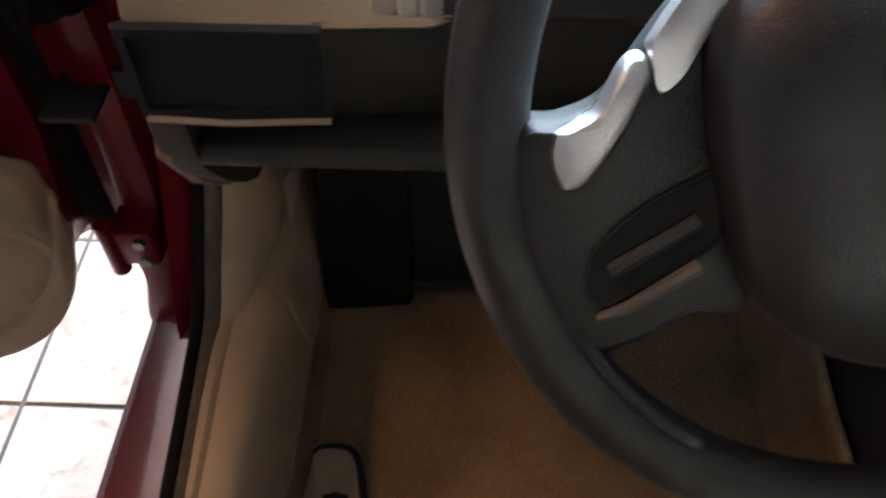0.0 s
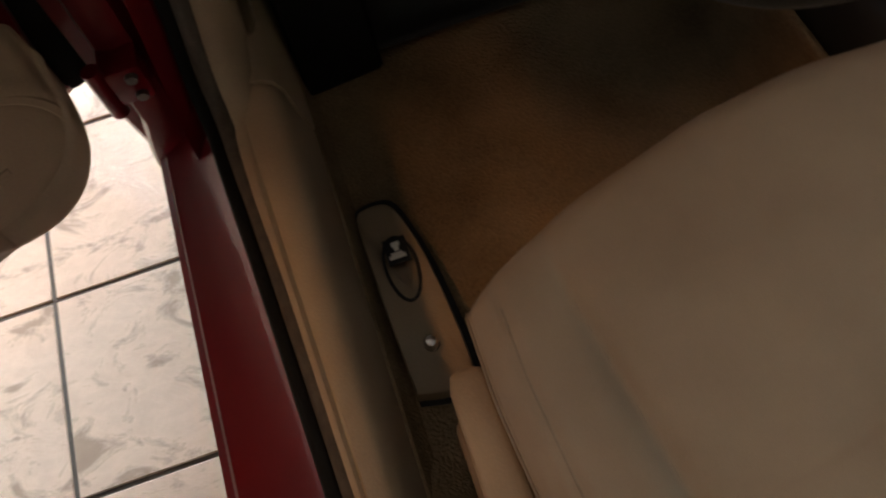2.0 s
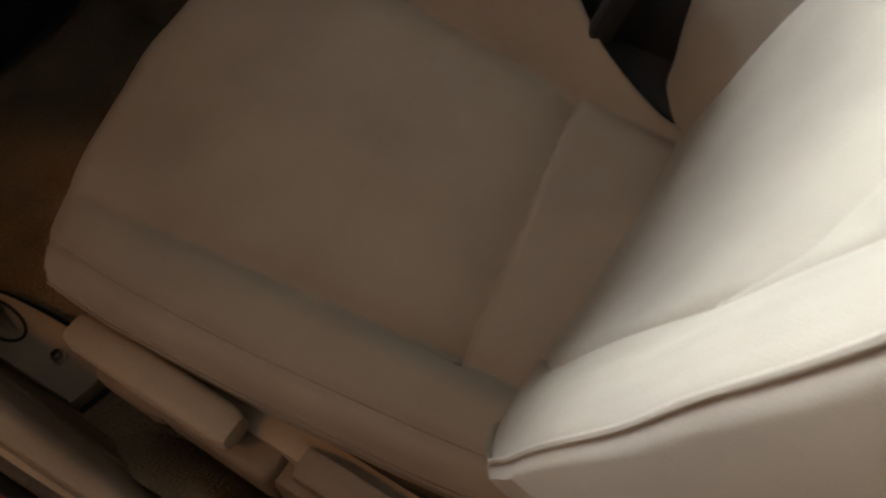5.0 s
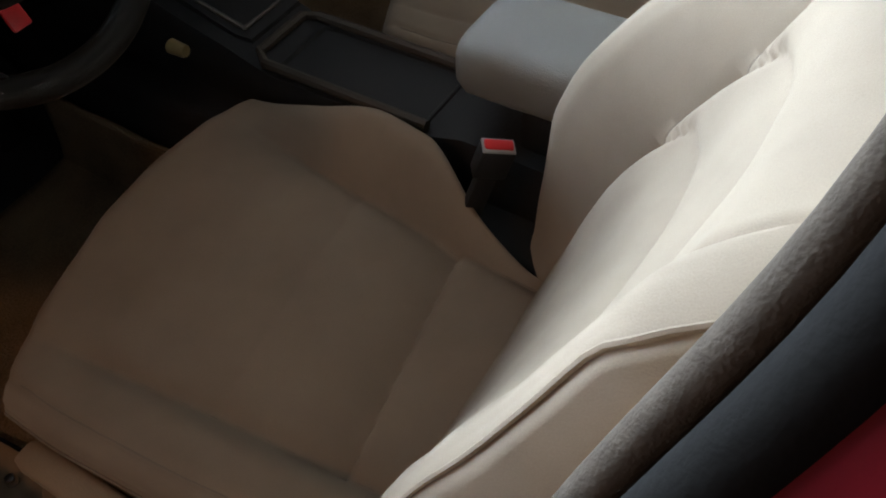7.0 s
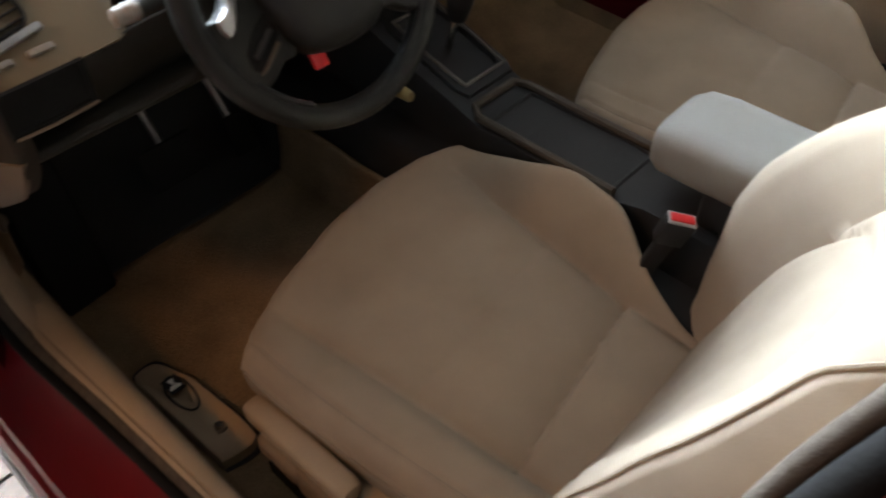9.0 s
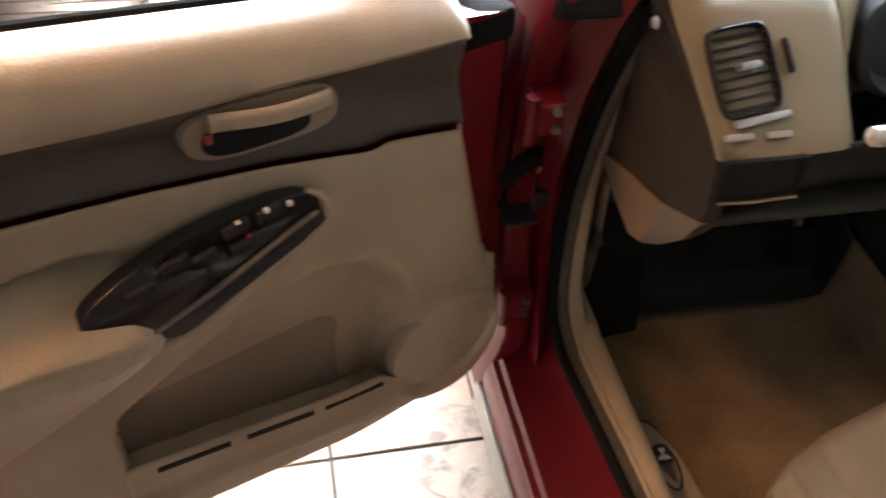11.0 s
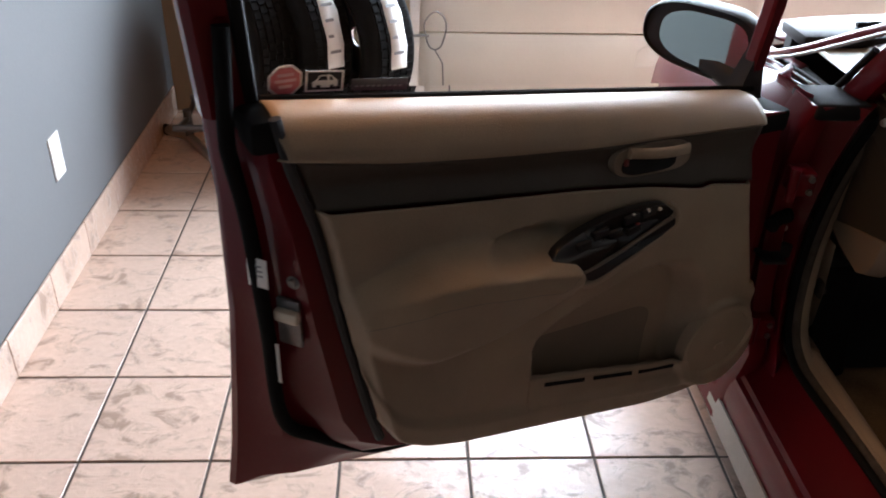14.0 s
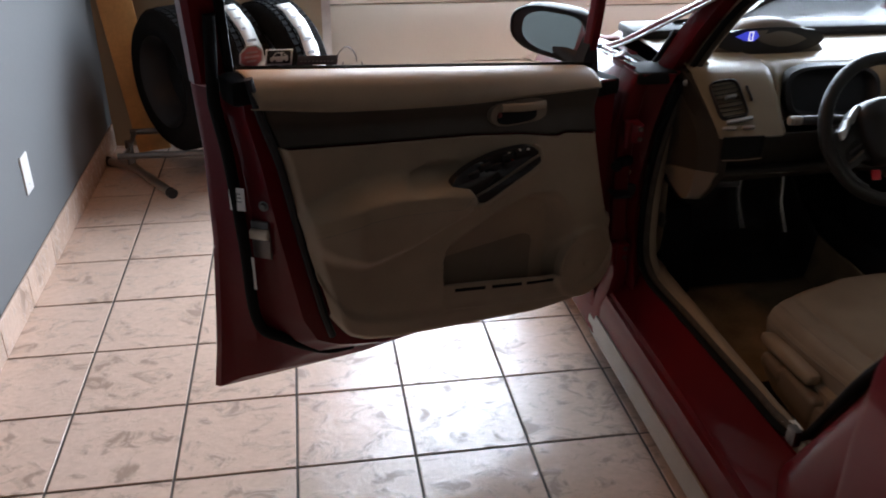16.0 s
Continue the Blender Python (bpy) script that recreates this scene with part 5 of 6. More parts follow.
    part("seam", tube_bm([(left(y) + 0.026 + dx, y, top_z(left(y) + 0.026, y) - 0.0008) for y in np.linspace(-0.60, -0.12, 40)], 0.0012, 5), "seam", cushion)
    for yc in (crease,):
        part("seam", tube_bm([(x + dx, yc(x), top_z(x, yc(x)) - 0.0006) for x in np.linspace(0.715, 1.02, 40)], 0.0011, 5), "seam", cushion)
    for side in (ins_l, ins_r):
        part("seam", tube_bm([(side(y) + dx, y, top_z(side(y), y) - 0.0006) for y in np.linspace(-0.58, -0.12, 40)], 0.0011, 5), "seam", cushion)
    part("base_frame", loft_bm([[(x + dx, y, z) for x, y in ((0.60, -0.60), (0.60, -0.16), (0.66, -0.12), (1.05, -0.10), (1.10, -0.15), (1.10, -0.60))] for z in (0.30, 0.40)]), "taupe", st, "dark plastic seat base")
    for x in (0.635, 1.065):
        part("slide_rail", box_bm(x - 0.02 + dx, x + 0.02 + dx, -0.66, -0.12, 0.236, 0.302, 0.006), "darksteel", st, "steel seat slide rail")

    # backrest, leaning back
    ax, nf = Vector((0, -0.37, 0.929)), Vector((0, 0.929, 0.37))
    foot = Vector((xc + dx + 0.020, -0.580, 0.43))

    seam_d = lerp_table([(0.0, 0.034), (0.065, 0.040), (0.2, 0.053), (0.3, 0.047), (0.38, 0.037), (0.46, 0.030), (0.59, 0.030), (0.66, 0.02)])
    mid_d = lerp_table([(0.0, 0.030), (0.19, 0.030), (0.41, 0.016), (0.55, 0.016), (0.66, 0.0)])
    right_d = lerp_table([(0.0, 0.075), (0.06, 0.104), (0.17, 0.146), (0.24, 0.150), (0.355, 0.128), (0.47, 0.085), (0.58, 0.05), (0.66, 0.0)])
    left_d = lerp_table([(0.0, 0.035), (0.08, 0.048), (0.2, 0.062), (0.29, 0.064), (0.38, 0.062), (0.48, 0.054), (0.58, 0.046), (0.66, 0.0)])
    bow = lambda s, hc: hc + 0.055 * (1 - min(1.0, abs(s) / 0.65) ** 2.2) - 0.05 * sm(0.56, 0.65, abs(s))

    def back_pt(s, h, off=0.0):
        w = float(np.interp(h, [0.0, 0.08, 0.2, 0.35, 0.48, 0.58, 0.64, 0.66], [0.247, 0.272, 0.283, 0.279, 0.260, 0.231, 0.182, 0.125]))
        if s < 0:
            w = min(w, float(np.interp(h, [0.0, 0.05, 0.10, 0.16, 0.22], [0.185, 0.225, 0.255, 0.276, 0.284])))
        a = abs(s)
        e = seam_d(h)
        if a <= 0.65:
            d = mid_d(h) + (e - mid_d(h)) * (a / 0.65) ** 2
            d -= 0.006 * math.exp(-(((0.65 - a) / 0.03) ** 2))
            for hc in (0.335, 0.455):
                q = h - bow(s, hc)
                d -= 0.011 * math.exp(-abs(q / (0.010 if q > 0 else 0.030)) ** 1.4)
        else:
            top = (right_d if s > 0 else left_d)(h)
            k = float(np.interp(a, [0.65, 0.68, 0.74, 0.82, 0.88, 0.94, 0.985, 1.0], [-0.06, 0.10, 0.48, 0.86, 0.99, 1.0, 0.78, 0.55] if s > 0 else [-0.06, 0.25, 0.66, 0.97, 1.05, 0.98, 0.72, 0.5]))
            d = e + (top - e) * k
        d -= 0.05 * sm(0.56, 0.66, h)
        d += 0.002 * noise.noise(Vector((s * 4, h * 14, 5 + dx)))
        return foot + Vector((s * w, 0, 0)) + ax * h + nf * (d + off)

    rows = []
    HS = np.linspace(0.0, 0.66, 120)
    SS = list(np.linspace(-1, 1, 121))
    for h in HS:
        f_row = [back_pt(s, h) for s in SS]
        w = f_row[-1].x - foot.x
        side = [foot + Vector((w * k, 0, 0)) + ax * h + nf * d for k, d in ((1.02, -0.03), (1.0, -0.075), (0.9, -0.105), (0.0, -0.12), (-0.9, -0.105), (-1.0, -0.075), (-1.02, -0.03))]
        rows.append([tuple(p) for p in f_row + side])
    back = part("backrest", loft_bm(rows), "cloth", st, "pale grey woven cloth backrest", angle=60)
    for s in (-0.65, 0.65):
        part("seam", tube_bm([tuple(back_pt(s, h, -0.0002)) for h in np.linspace(0.02, 0.62, 50)], 0.0013, 5), "seam", back)
    for s in (-0.965, 0.985):
        part("piping", tube_bm([tuple(back_pt(s, h, 0.002)) for h in np.linspace(0.02, 0.62, 60)], 0.0022, 6), "cloth", back, "sewn edge piping")
    for hc in (0.335, 0.455):
        part("seam", tube_bm([tuple(back_pt(s, bow(s, hc), -0.0002)) for s in np.linspace(-0.64, 0.64, 60)], 0.0010, 5), "seam", back)
    # headrest
    hr = [[tuple(foot + Vector((0.125 * k * math.cos(a), 0, 0)) + ax * (0.79 + 0.085 * k * math.sin(a)) + nf * (-0.03 + d)) for a in np.linspace(0, 2 * math.pi, 29)[:-1]] for d, k in ((-0.05, 0.6), (-0.04, 0.88), (0.0, 1.0), (0.035, 0.95), (0.055, 0.75), (0.062, 0.3))]
    head = part("headrest", loft_bm(hr), "cloth", st, "grey cloth headrest")
    for k in (-0.06, 0.06):
        part("post", tube_bm([tuple(foot + Vector((k, 0, 0)) + ax * h + nf * (-0.045)) for h in (0.62, 0.76)], 0.006, 8), "chrome", head)
    if levers:
        # black block puts the shade between seat and sill into colour
        part("rail_cover", box_bm(0.550, 0.610, -0.64, -0.150, 0.236, 0.268, 0.008), "rubber", st, "black block standing for the gap's shade")
        # outer side shield with height lever and recliner
        sh = spline([(-0.135, 0.375), (-0.20, 0.392), (-0.35, 0.40), (-0.50, 0.405), (-0.60, 0.43), (-0.66, 0.45), (-0.66, 0.33), (-0.50, 0.29), (-0.25, 0.29), (-0.15, 0.31), (-0.135, 0.375)], 40)[:-1]
        shield = part("side_shield", loft_bm([[(x, y, z if x < 0.575 else z) for y, z in sh] for x in (0.60, 0.577)] + [[(0.570, -0.38 + (y + 0.38) * 0.97, 0.352 + (z - 0.352) * 0.93) for y, z in sh]]), "beige", st, "beige plastic seat side shield", angle=40)
        lev = [[(0.559 + 0.019 * math.copysign(abs(math.cos(a)) ** 0.55, math.cos(a)) * k, y, zc + 0.016 * math.copysign(abs(math.sin(a)) ** 0.55, math.sin(a)) * k) for a in np.linspace(0, 2 * math.pi, 17)[:-1]] for y, zc, k in ((-0.138, 0.400, 0.45), (-0.142, 0.400, 0.8), (-0.155, 0.401, 1.0), (-0.25, 0.408, 1.05), (-0.34, 0.414, 1.0), (-0.352, 0.414, 0.8), (-0.356, 0.414, 0.4))]
        low = [(-0.165, 0.345), (-0.20, 0.368), (-0.40, 0.372), (-0.60, 0.385), (-0.62, 0.345), (-0.58, 0.305), (-0.40, 0.290), (-0.22, 0.298), (-0.17, 0.32)]
        part("lower_shield", loft_bm([[(x, y * k - 0.39 * (1 - k), 0.335 + (z - 0.335) * k) for y, z in low] for x, k in ((0.59, 1.0), (0.556, 1.0), (0.549, 0.95), (0.546, 0.6), (0.546, 0.05))]), "beige_dark", shield, "brown lower seat shield", angle=40)
        part("height_lever", loft_bm(lev), "beige", shield, "beige height adjuster lever")
        for x0, y0, y1, z0, z1 in ((0.534, -0.262, -0.168, 0.338, 0.378), (0.539, -0.392, -0.246, 0.312, 0.386)):
            part("lever_bracket", box_bm(x0, 0.590, y0, y1, z0, z1, 0.013, 3), "beige_dark", shield, "brown lever bracket")
        part("recline_lever", loft_bm([[(x, y, z) for y, z in ((-0.405, 0.376), (-0.412, 0.407), (-0.44, 0.415), (-0.56, 0.425), (-0.585, 0.418), (-0.59, 0.392), (-0.56, 0.372), (-0.44, 0.365))] for x in (0.585, 0.563)] + [[(0.557, y * 0.97 - 0.015, 0.393 + (z - 0.393) * 0.8) for y, z in ((-0.405, 0.376), (-0.412, 0.407), (-0.44, 0.415), (-0.56, 0.425), (-0.585, 0.418), (-0.59, 0.392), (-0.56, 0.372), (-0.44, 0.365))]]), "beige_dark", shield, "brown recliner lever")
    return st


seat(0.0, "grey-beige cloth driver's seat, slightly reclined", True)
seat(0.77, "grey-beige cloth passenger seat beside the console", False)

# belt buckle by the driver's seat
buckle = thing("belt_buckle", (1.082, -0.462, 0.45), "black seat belt buckle with a red button", "belt buckle")
bmx = Matrix.Translation((1.080, -0.458, 0.584)) @ Matrix.Rotation(radians(40), 4, "Z") @ Matrix.Rotation(radians(14), 4, "X") @ Matrix.Rotation(radians(-8), 4, "Y") @ Matrix.Scale(0.74, 4)
part("stalk", moved(box_bm(-0.011, 0.011, -0.018, 0.018, -0.22, 0.0, 0.006), bmx), "black", buckle)
part("case", moved(box_bm(-0.016, 0.016, -0.029, 0.029, -0.04, 0.028, 0.006), bmx), "black", buckle)
part("button", moved(box_bm(-0.010, 0.010, -0.024, 0.024, 0.024, 0.033, 0.004), bmx), "redplastic", buckle, "red release button")
part("button_frame", moved(box_bm(-0.0145, 0.0145, -0.0275, 0.0275, 0.022, 0.0295, 0.003), bmx), "greyplastic", buckle)

# ---- console and its armrest ----
con = thing("centre_console", (CX, -0.1, 0.44), "dark plastic centre console with tray and gear lever", "centre console")
part("body", loft_bm([[(CX - 0.08, y, 0.42), (CX - 0.083, y, z - 0.02), (CX - 0.075, y, z), (CX - 0.06, y, z + 0.004), (CX + 0.06, y, z + 0.004), (CX + 0.075, y, z), (CX + 0.083, y, z - 0.02), (CX + 0.08, y, 0.42)] for y, z in ((-0.80, 0.53), (-0.38, 0.53), (-0.32, 0.512), (-0.05, 0.508), (0.02, 0.53), (0.12, 0.555), (0.30, 0.62), (0.42, 0.70))]), "black", con, "black plastic console body", angle=50)
part("tray_well", loft_bm([[(CX + a * k, -0.18 + b * k, z) for a, b in ((-0.052, -0.13), (0.052, -0.13), (0.056, -0.1), (0.056, 0.1), (0.052, 0.12), (-0.052, 0.12), (-0.056, 0.1), (-0.056, -0.1))] for k, z in ((1.06, 0.5125), (1.03, 0.518), (1.0, 0.518), (0.97, 0.513), (0.9, 0.5132))]), "black", con, "open black storage tray")
part("tray_rail", tube_bm([(CX - 0.066, -0.32, 0.522), (CX - 0.066, -0.04, 0.520), (CX - 0.05, -0.02, 0.524), (CX + 0.05, -0.02, 0.524), (CX + 0.066, -0.04, 0.520), (CX + 0.066, -0.32, 0.522)], 0.008, 8), "taupe", con)
gate = part("gear_gate", loft_bm([[(CX + 0.012 + a * k, 0.10 + b * k, 0.560 + b * k * 0.30 + dz) for a, b in ((-0.05, -0.09), (0.05, -0.09), (0.058, -0.07), (0.058, 0.08), (0.05, 0.1), (-0.05, 0.1), (-0.058, 0.08), (-0.058, -0.07))] for k, dz in ((1.15, -0.012), (1.12, 0.004), (1.0, 0.007), (0.86, 0.006), (0.82, -0.004), (0.1, -0.006))]), "black", con, "black gear selector surround")
part("gate_ring", tube_bm([(CX + 0.012 + a, 0.10 + b, 0.569 + b * 0.30) for a, b in ((-0.05, -0.085), (0.05, -0.085), (0.055, 0.0), (0.05, 0.09), (-0.05, 0.09), (-0.055, 0.0), (-0.05, -0.085))], 0.0035, 6), "taupe_gloss", gate, "satin dark ring")
part("gear_lever", tube_bm([(CX + 0.012, 0.10, 0.56), (CX + 0.014, 0.085, 0.63)], 0.008, 8), "chrome", con)
part("gear_knob", moved(lathe_bm([(0.0001, 0.055), (0.014, 0.052), (0.023, 0.035), (0.024, 0.015), (0.017, -0.02), (0.0001, -0.022)], 20, "z"), Matrix.Translation((CX + 0.015, 0.080, 0.645)) @ Matrix.Rotation(radians(10), 4, "X")), "black", con, "black gear knob")
part("ignition_bezel", moved(lathe_bm([(0.0001, -0.02), (0.009, -0.02), (0.0105, -0.016), (0.012, 0.01)], 16, "y"), Matrix.Translation((1.118, 0.115, 0.508))), "goldplastic", con, "pale gold trim disc")
arm = thing("console_armrest", (CX, -0.55, 0.53), "grey soft armrest lid above the console", "armrest")
ar = []
for y, k, dz in ((-0.365, 0.55, -0.012), (-0.373, 0.8, -0.004), (-0.392, 0.97, 0.0), (-0.43, 1.0, 0.003), (-0.55, 1.0, 0.006), (-0.68, 1.0, 0.006), (-0.76, 0.97, 0.002), (-0.775, 0.7, -0.004)):
    ar.append([(CX + 0.02 + 0.078 * k * math.copysign(abs(math.cos(a)) ** 0.45, math.cos(a)), y + 0.02, 0.620 + dz + 0.045 * k * math.copysign(abs(math.sin(a)) ** 0.55, math.sin(a))) for a in np.linspace(0, 2 * math.pi, 33)[:-1]])
part("lid", loft_bm(ar), "greyvinyl", arm, "smooth grey padded lid", angle=60)
part("hinge_box", box_bm(CX - 0.055, CX + 0.075, -0.77, -0.45, 0.53, 0.60, 0.01), "black", arm, "black storage bin")

# ---- dashboard ----
dash = thing("dashboard", (CX, 0.45, 0.5), "two-tier beige and dark dashboard with vents", "dashboard")
# main face: beige sweep round the vent, over the top and on to the far side
face = []
for x, y0, k in ((0.482, 0.128, 1.0), (0.477, 0.112, 1.0), (0.482, 0.105, 0.9), (0.52, 0.102, 0.5), (0.60, 0.104, 0.15), (0.645, 0.107, 0.0), (0.662, 0.115, 0.0), (0.672, 0.145, 0.0)):
    face.append([(x, y0 + 0.006, 0.834), (x, y0, 0.840), (x - 0.006 * k, y0 + 0.028, 0.868), (x - 0.020 * k, y0 + 0.075, 0.915), (x - 0.032 * k, y0 + 0.112, 0.952), (x - 0.034 * k, y0 + 0.140, 0.970), (x - 0.032 * k, y0 + 0.190, 0.978), (x - 0.03 * k, y0 + 0.30, 0.972), (x, 0.70, 0.955)])
part("driver_face", loft_bm(face, closed=False), "beige_dash", dash, "beige dash panel round the vent", angle=60).modifiers.new("thick", "SOLIDIFY").thickness = 0.006
rest = []
for x in (0.668, 0.69, 0.72, 0.80, 0.90, 0.98, 1.02, 1.10, 1.5, 1.80):
    dip = 0.07 * sm(0.67, 0.71, x) * sm(1.02, 0.98, x)
    rest.append([(x, 0.150 + dip, 0.845), (x, 0.185 + dip, 0.895), (x, 0.22 + dip * 0.6, 0.945), (x, 0.255 + dip * 0.3, 0.968), (x, 0.31, 0.978), (x, 0.44, 0.965), (x, 0.70, 0.955)])
part("dash_top", loft_bm(rest, closed=False), "beige_dash", dash, "beige upper dash pad", angle=60).modifiers.new("thick", "SOLIDIFY").thickness = 0.006
part("lower_dash", loft_bm([[(x - 0.015, 0.105 + d, 0.842), (x - 0.015, 0.115 + d, 0.79), (x - 0.015, 0.145 + d, 0.73), (x - 0.015, 0.185 + d, 0.685), (x - 0.015, 0.25 + d, 0.665), (x - 0.015, 0.45, 0.66), (x - 0.015, 0.65, 0.83)] for x, d in ((0.490, 0.03), (0.51, 0.01), (0.60, 0.0), (0.70, 0.01), (0.95, 0.02), (1.06, 0.02), (1.4, 0.03), (1.83, 0.06))], closed=False), "lowdash", dash, "dark lower dash panel", angle=60).modifiers.new("thick", "SOLIDIFY").thickness = 0.005
# side end of the dash: a flat plate, a sloping return to the face, and a beige foot
plate_o = [(0.345, 0.925), (0.305, 0.882), (0.250, 0.862), (0.205, 0.840), (0.176, 0.812), (0.160, 0.770), (0.155, 0.735), (0.163, 0.690), (0.182, 0.648), (0.215, 0.632), (0.30, 0.648), (0.375, 0.690), (0.405, 0.78), (0.39, 0.90)]
return_o = [(0.335, 0.962), (0.250, 0.950), (0.195, 0.915), (0.145, 0.870), (0.112, 0.842), (0.100, 0.800), (0.100, 0.745), (0.135, 0.690), (0.178, 0.645), (0.215, 0.628), (0.30, 0.645), (0.385, 0.690), (0.42, 0.78), (0.40, 0.92)]
flare = lambda z: 0.034 * sm(0.84, 0.955, z)
mix2 = lambda a, b, k: [(p[0] + (q[0] - p[0]) * k, p[1] + (q[1] - p[1]) * k) for p, q in zip(a, b)]
end_rings = []
for x, k in ((0.500, 1.0), (0.482, 1.0), (0.477, 0.96), (0.459, 0.06), (0.455, -0.02), (0.454, -0.10)):
    sec = spline(mix2(plate_o, return_o, max(k, 0.0)) + mix2(plate_o, return_o, max(k, 0.0))[:1], 57)[:-1]
    g = 1.0 + min(k, 0.0)
    end_rings.append([(x - flare(z) * max(k, 0.3), 0.28 + (y - 0.28) * g, 0.78 + (z - 0.78) * g) for y, z in sec])
end_rings.append([(0.454, 0.28, 0.78 + 0.001 * i / 56) for i in range(56)])
part("end_cover", loft_bm(end_rings), "endcover", dash, "dark side cover of the dash", angle=35)
foot_a = [(0.372, 0.671), (0.31, 0.690), (0.25, 0.708), (0.200, 0.722), (0.157, 0.734), (0.161, 0.69), (0.180, 0.645), (0.215, 0.629), (0.30, 0.645)]
foot_b = [(0.380, 0.669), (0.31, 0.690), (0.25, 0.708), (0.18, 0.728), (0.098, 0.748), (0.132, 0.69), (0.175, 0.643), (0.215, 0.625), (0.30, 0.642)]
part("end_foot", loft_bm([[(x, 0.25 + (y - 0.25) * g, 0.68 + (z - 0.68) * g) for y, z in mix2(foot_a, foot_b, k)] for x, k, g in ((0.484, 1.0, 1.0), (0.476, 1.0, 1.01), (0.453, 0.02, 1.01), (0.4495, 0.0, 0.97), (0.4495, 0.0, 0.02))]), "foot", dash, "brown-beige lower corner of the dash", angle=35)
part("end_screw", moved(lathe_bm([(0.0001, -0.007), (0.006, -0.006), (0.009, 0.0)], 12, "x"), Matrix.Translation((0.436, 0.258, 0.941))), "silver", dash, "small silver trim button")
# vent
vm = Matrix.Translation((0.519, 0.178, 0.916)) @ Matrix.Rotation(radians(-44), 4, "X") @ Matrix.Rotation(radians(-8), 4, "Y")
vo = [(0.039 * math.copysign(abs(math.cos(a)) ** 0.35, math.cos(a)), 0.053 * math.copysign(abs(math.sin(a)) ** 0.35, math.sin(a))) for a in np.linspace(0, 2 * math.pi, 41)[:-1]]
vent = part("air_vent", moved(loft_bm([[(x * k, d, z * k) for x, z in vo] for k, d in ((1.05, 0.006), (1.04, -0.008), (0.98, -0.010), (0.95, -0.004), (0.94, 0.03), (0.05, 0.03))]), vm), "black", dash, "black louvred air vent")
for k in range(8):
    z = -0.043 + k * 0.0123
    part("slat", moved(moved(box_bm(-0.038, 0.038, -0.009, 0.010, -0.0012, 0.0012, 0.0008, 1), Matrix.Rotation(radians(22), 4, "X")), vm @ Matrix.Translation((0, 0.002, z))), "black", vent)
part("vent_tab", moved(box_bm(-0.015, 0.015, -0.014, 0.002, -0.005, 0.005, 0.004), vm @ Matrix.Translation((0.003, -0.005, 0.002))), "silver", vent, "silver vent tab")
part("vent_sill", moved(box_bm(-0.030, 0.044, -0.006, 0.004, -0.005, 0.005, 0.003), vm @ Matrix.Translation((0.0, -0.006, -0.062))), "silver", vent, "bright strip below the vent")
part("vent_wheel", moved(box_bm(-0.003, 0.003, -0.004, 0.006, -0.022, 0.022, 0.003), vm @ Matrix.Translation((0.060, -0.006, 0.006))), "black", dash)
for k, w in ((-0.026, 0.018), (0.026, 0.016)):
    part("dash_button", moved(box_bm(-w, w, -0.006, 0.004, -0.0040, 0.0040, 0.002), Matrix.Translation((0.530 + k, 0.121, 0.860)) @ Matrix.Rotation(radians(-44), 4, "X")), "silverline", dash, "small pale dash button")
# open cubby under the vent, its depth shade painted near-black
part("cubby", loft_bm([[(x, y, z) for x, z in ((0.480, 0.786), (0.589, 0.786), (0.589, 0.846), (0.480, 0.846))] for y in (0.098, 0.091)] + [[(x, y, z) for x, z in ((0.485, 0.791), (0.584, 0.791), (0.584, 0.841), (0.485, 0.841))] for y in (0.091, 0.096)]), "void", dash, "shallow coin cubby, near-black for depth shade", smooth=False)
part("cubby_lip", tube_bm([(0.484, 0.090, 0.786), (0.53, 0.0885, 0.785), (0.589, 0.090, 0.787)], 0.0020, 8), "beige_dark", dash, "pale cubby lip")
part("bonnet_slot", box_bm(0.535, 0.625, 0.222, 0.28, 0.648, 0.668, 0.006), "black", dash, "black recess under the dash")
ledge = prism_bm([(0.100, 0.742), (0.106, 0.750), (0.150, 0.752), (0.200, 0.735), (0.205, 0.725), (0.150, 0.732), (0.104, 0.734)], 0.498, 0.98, "x", 0.003)
part("knee_ledge", ledge, "lowdash", dash, "dark ledge below the dash")
# instrument hood with speed display
pod = []
for k in np.linspace(-1, 1, 25):
    x = 0.755 + 0.195 * k
    h = 0.100 * (1 - abs(k) ** 2.4)
    b = 0.03 * k * k
    pod.append([(x, 0.425 + b, 0.952), (x, 0.428 + b, 0.955 + h * 0.94), (x, 0.436 + b, 0.957 + h), (x, 0.50, 0.957 + h * 0.98), (x, 0.60, 0.954 + h * 0.6), (x, 0.70, 0.95)])
podob = part("instrument_pod", loft_bm(pod, closed=False), "taupe_mid", dash, "hooded upper instrument pod", angle=60)
podob.modifiers.new("thick", "SOLIDIFY").thickness = 0.004
lens_o = [(0.755 + 0.170 * math.cos(a), 1.003 + 0.039 * math.sin(a)) for a in np.linspace(0, 2 * math.pi, 41)[:-1]]
part("pod_lens", loft_bm([[(x, 0.424 - d + 0.02 * ((x - 0.755) / 0.17) ** 2, z) for x, z in lens_o] for d in (0.0, 0.004)]), "gloss", podob, "glossy dark display lens")
part("blue_display", loft_bm([[(x, 0.4185 - d, z) for x, z in ((0.640, 1.018), (0.672, 1.031), (0.700, 1.033), (0.712, 1.018), (0.698, 1.004), (0.672, 1.006))] for d in (0.0, 0.001)]), "bluelight", podob, "lit blue speed display")
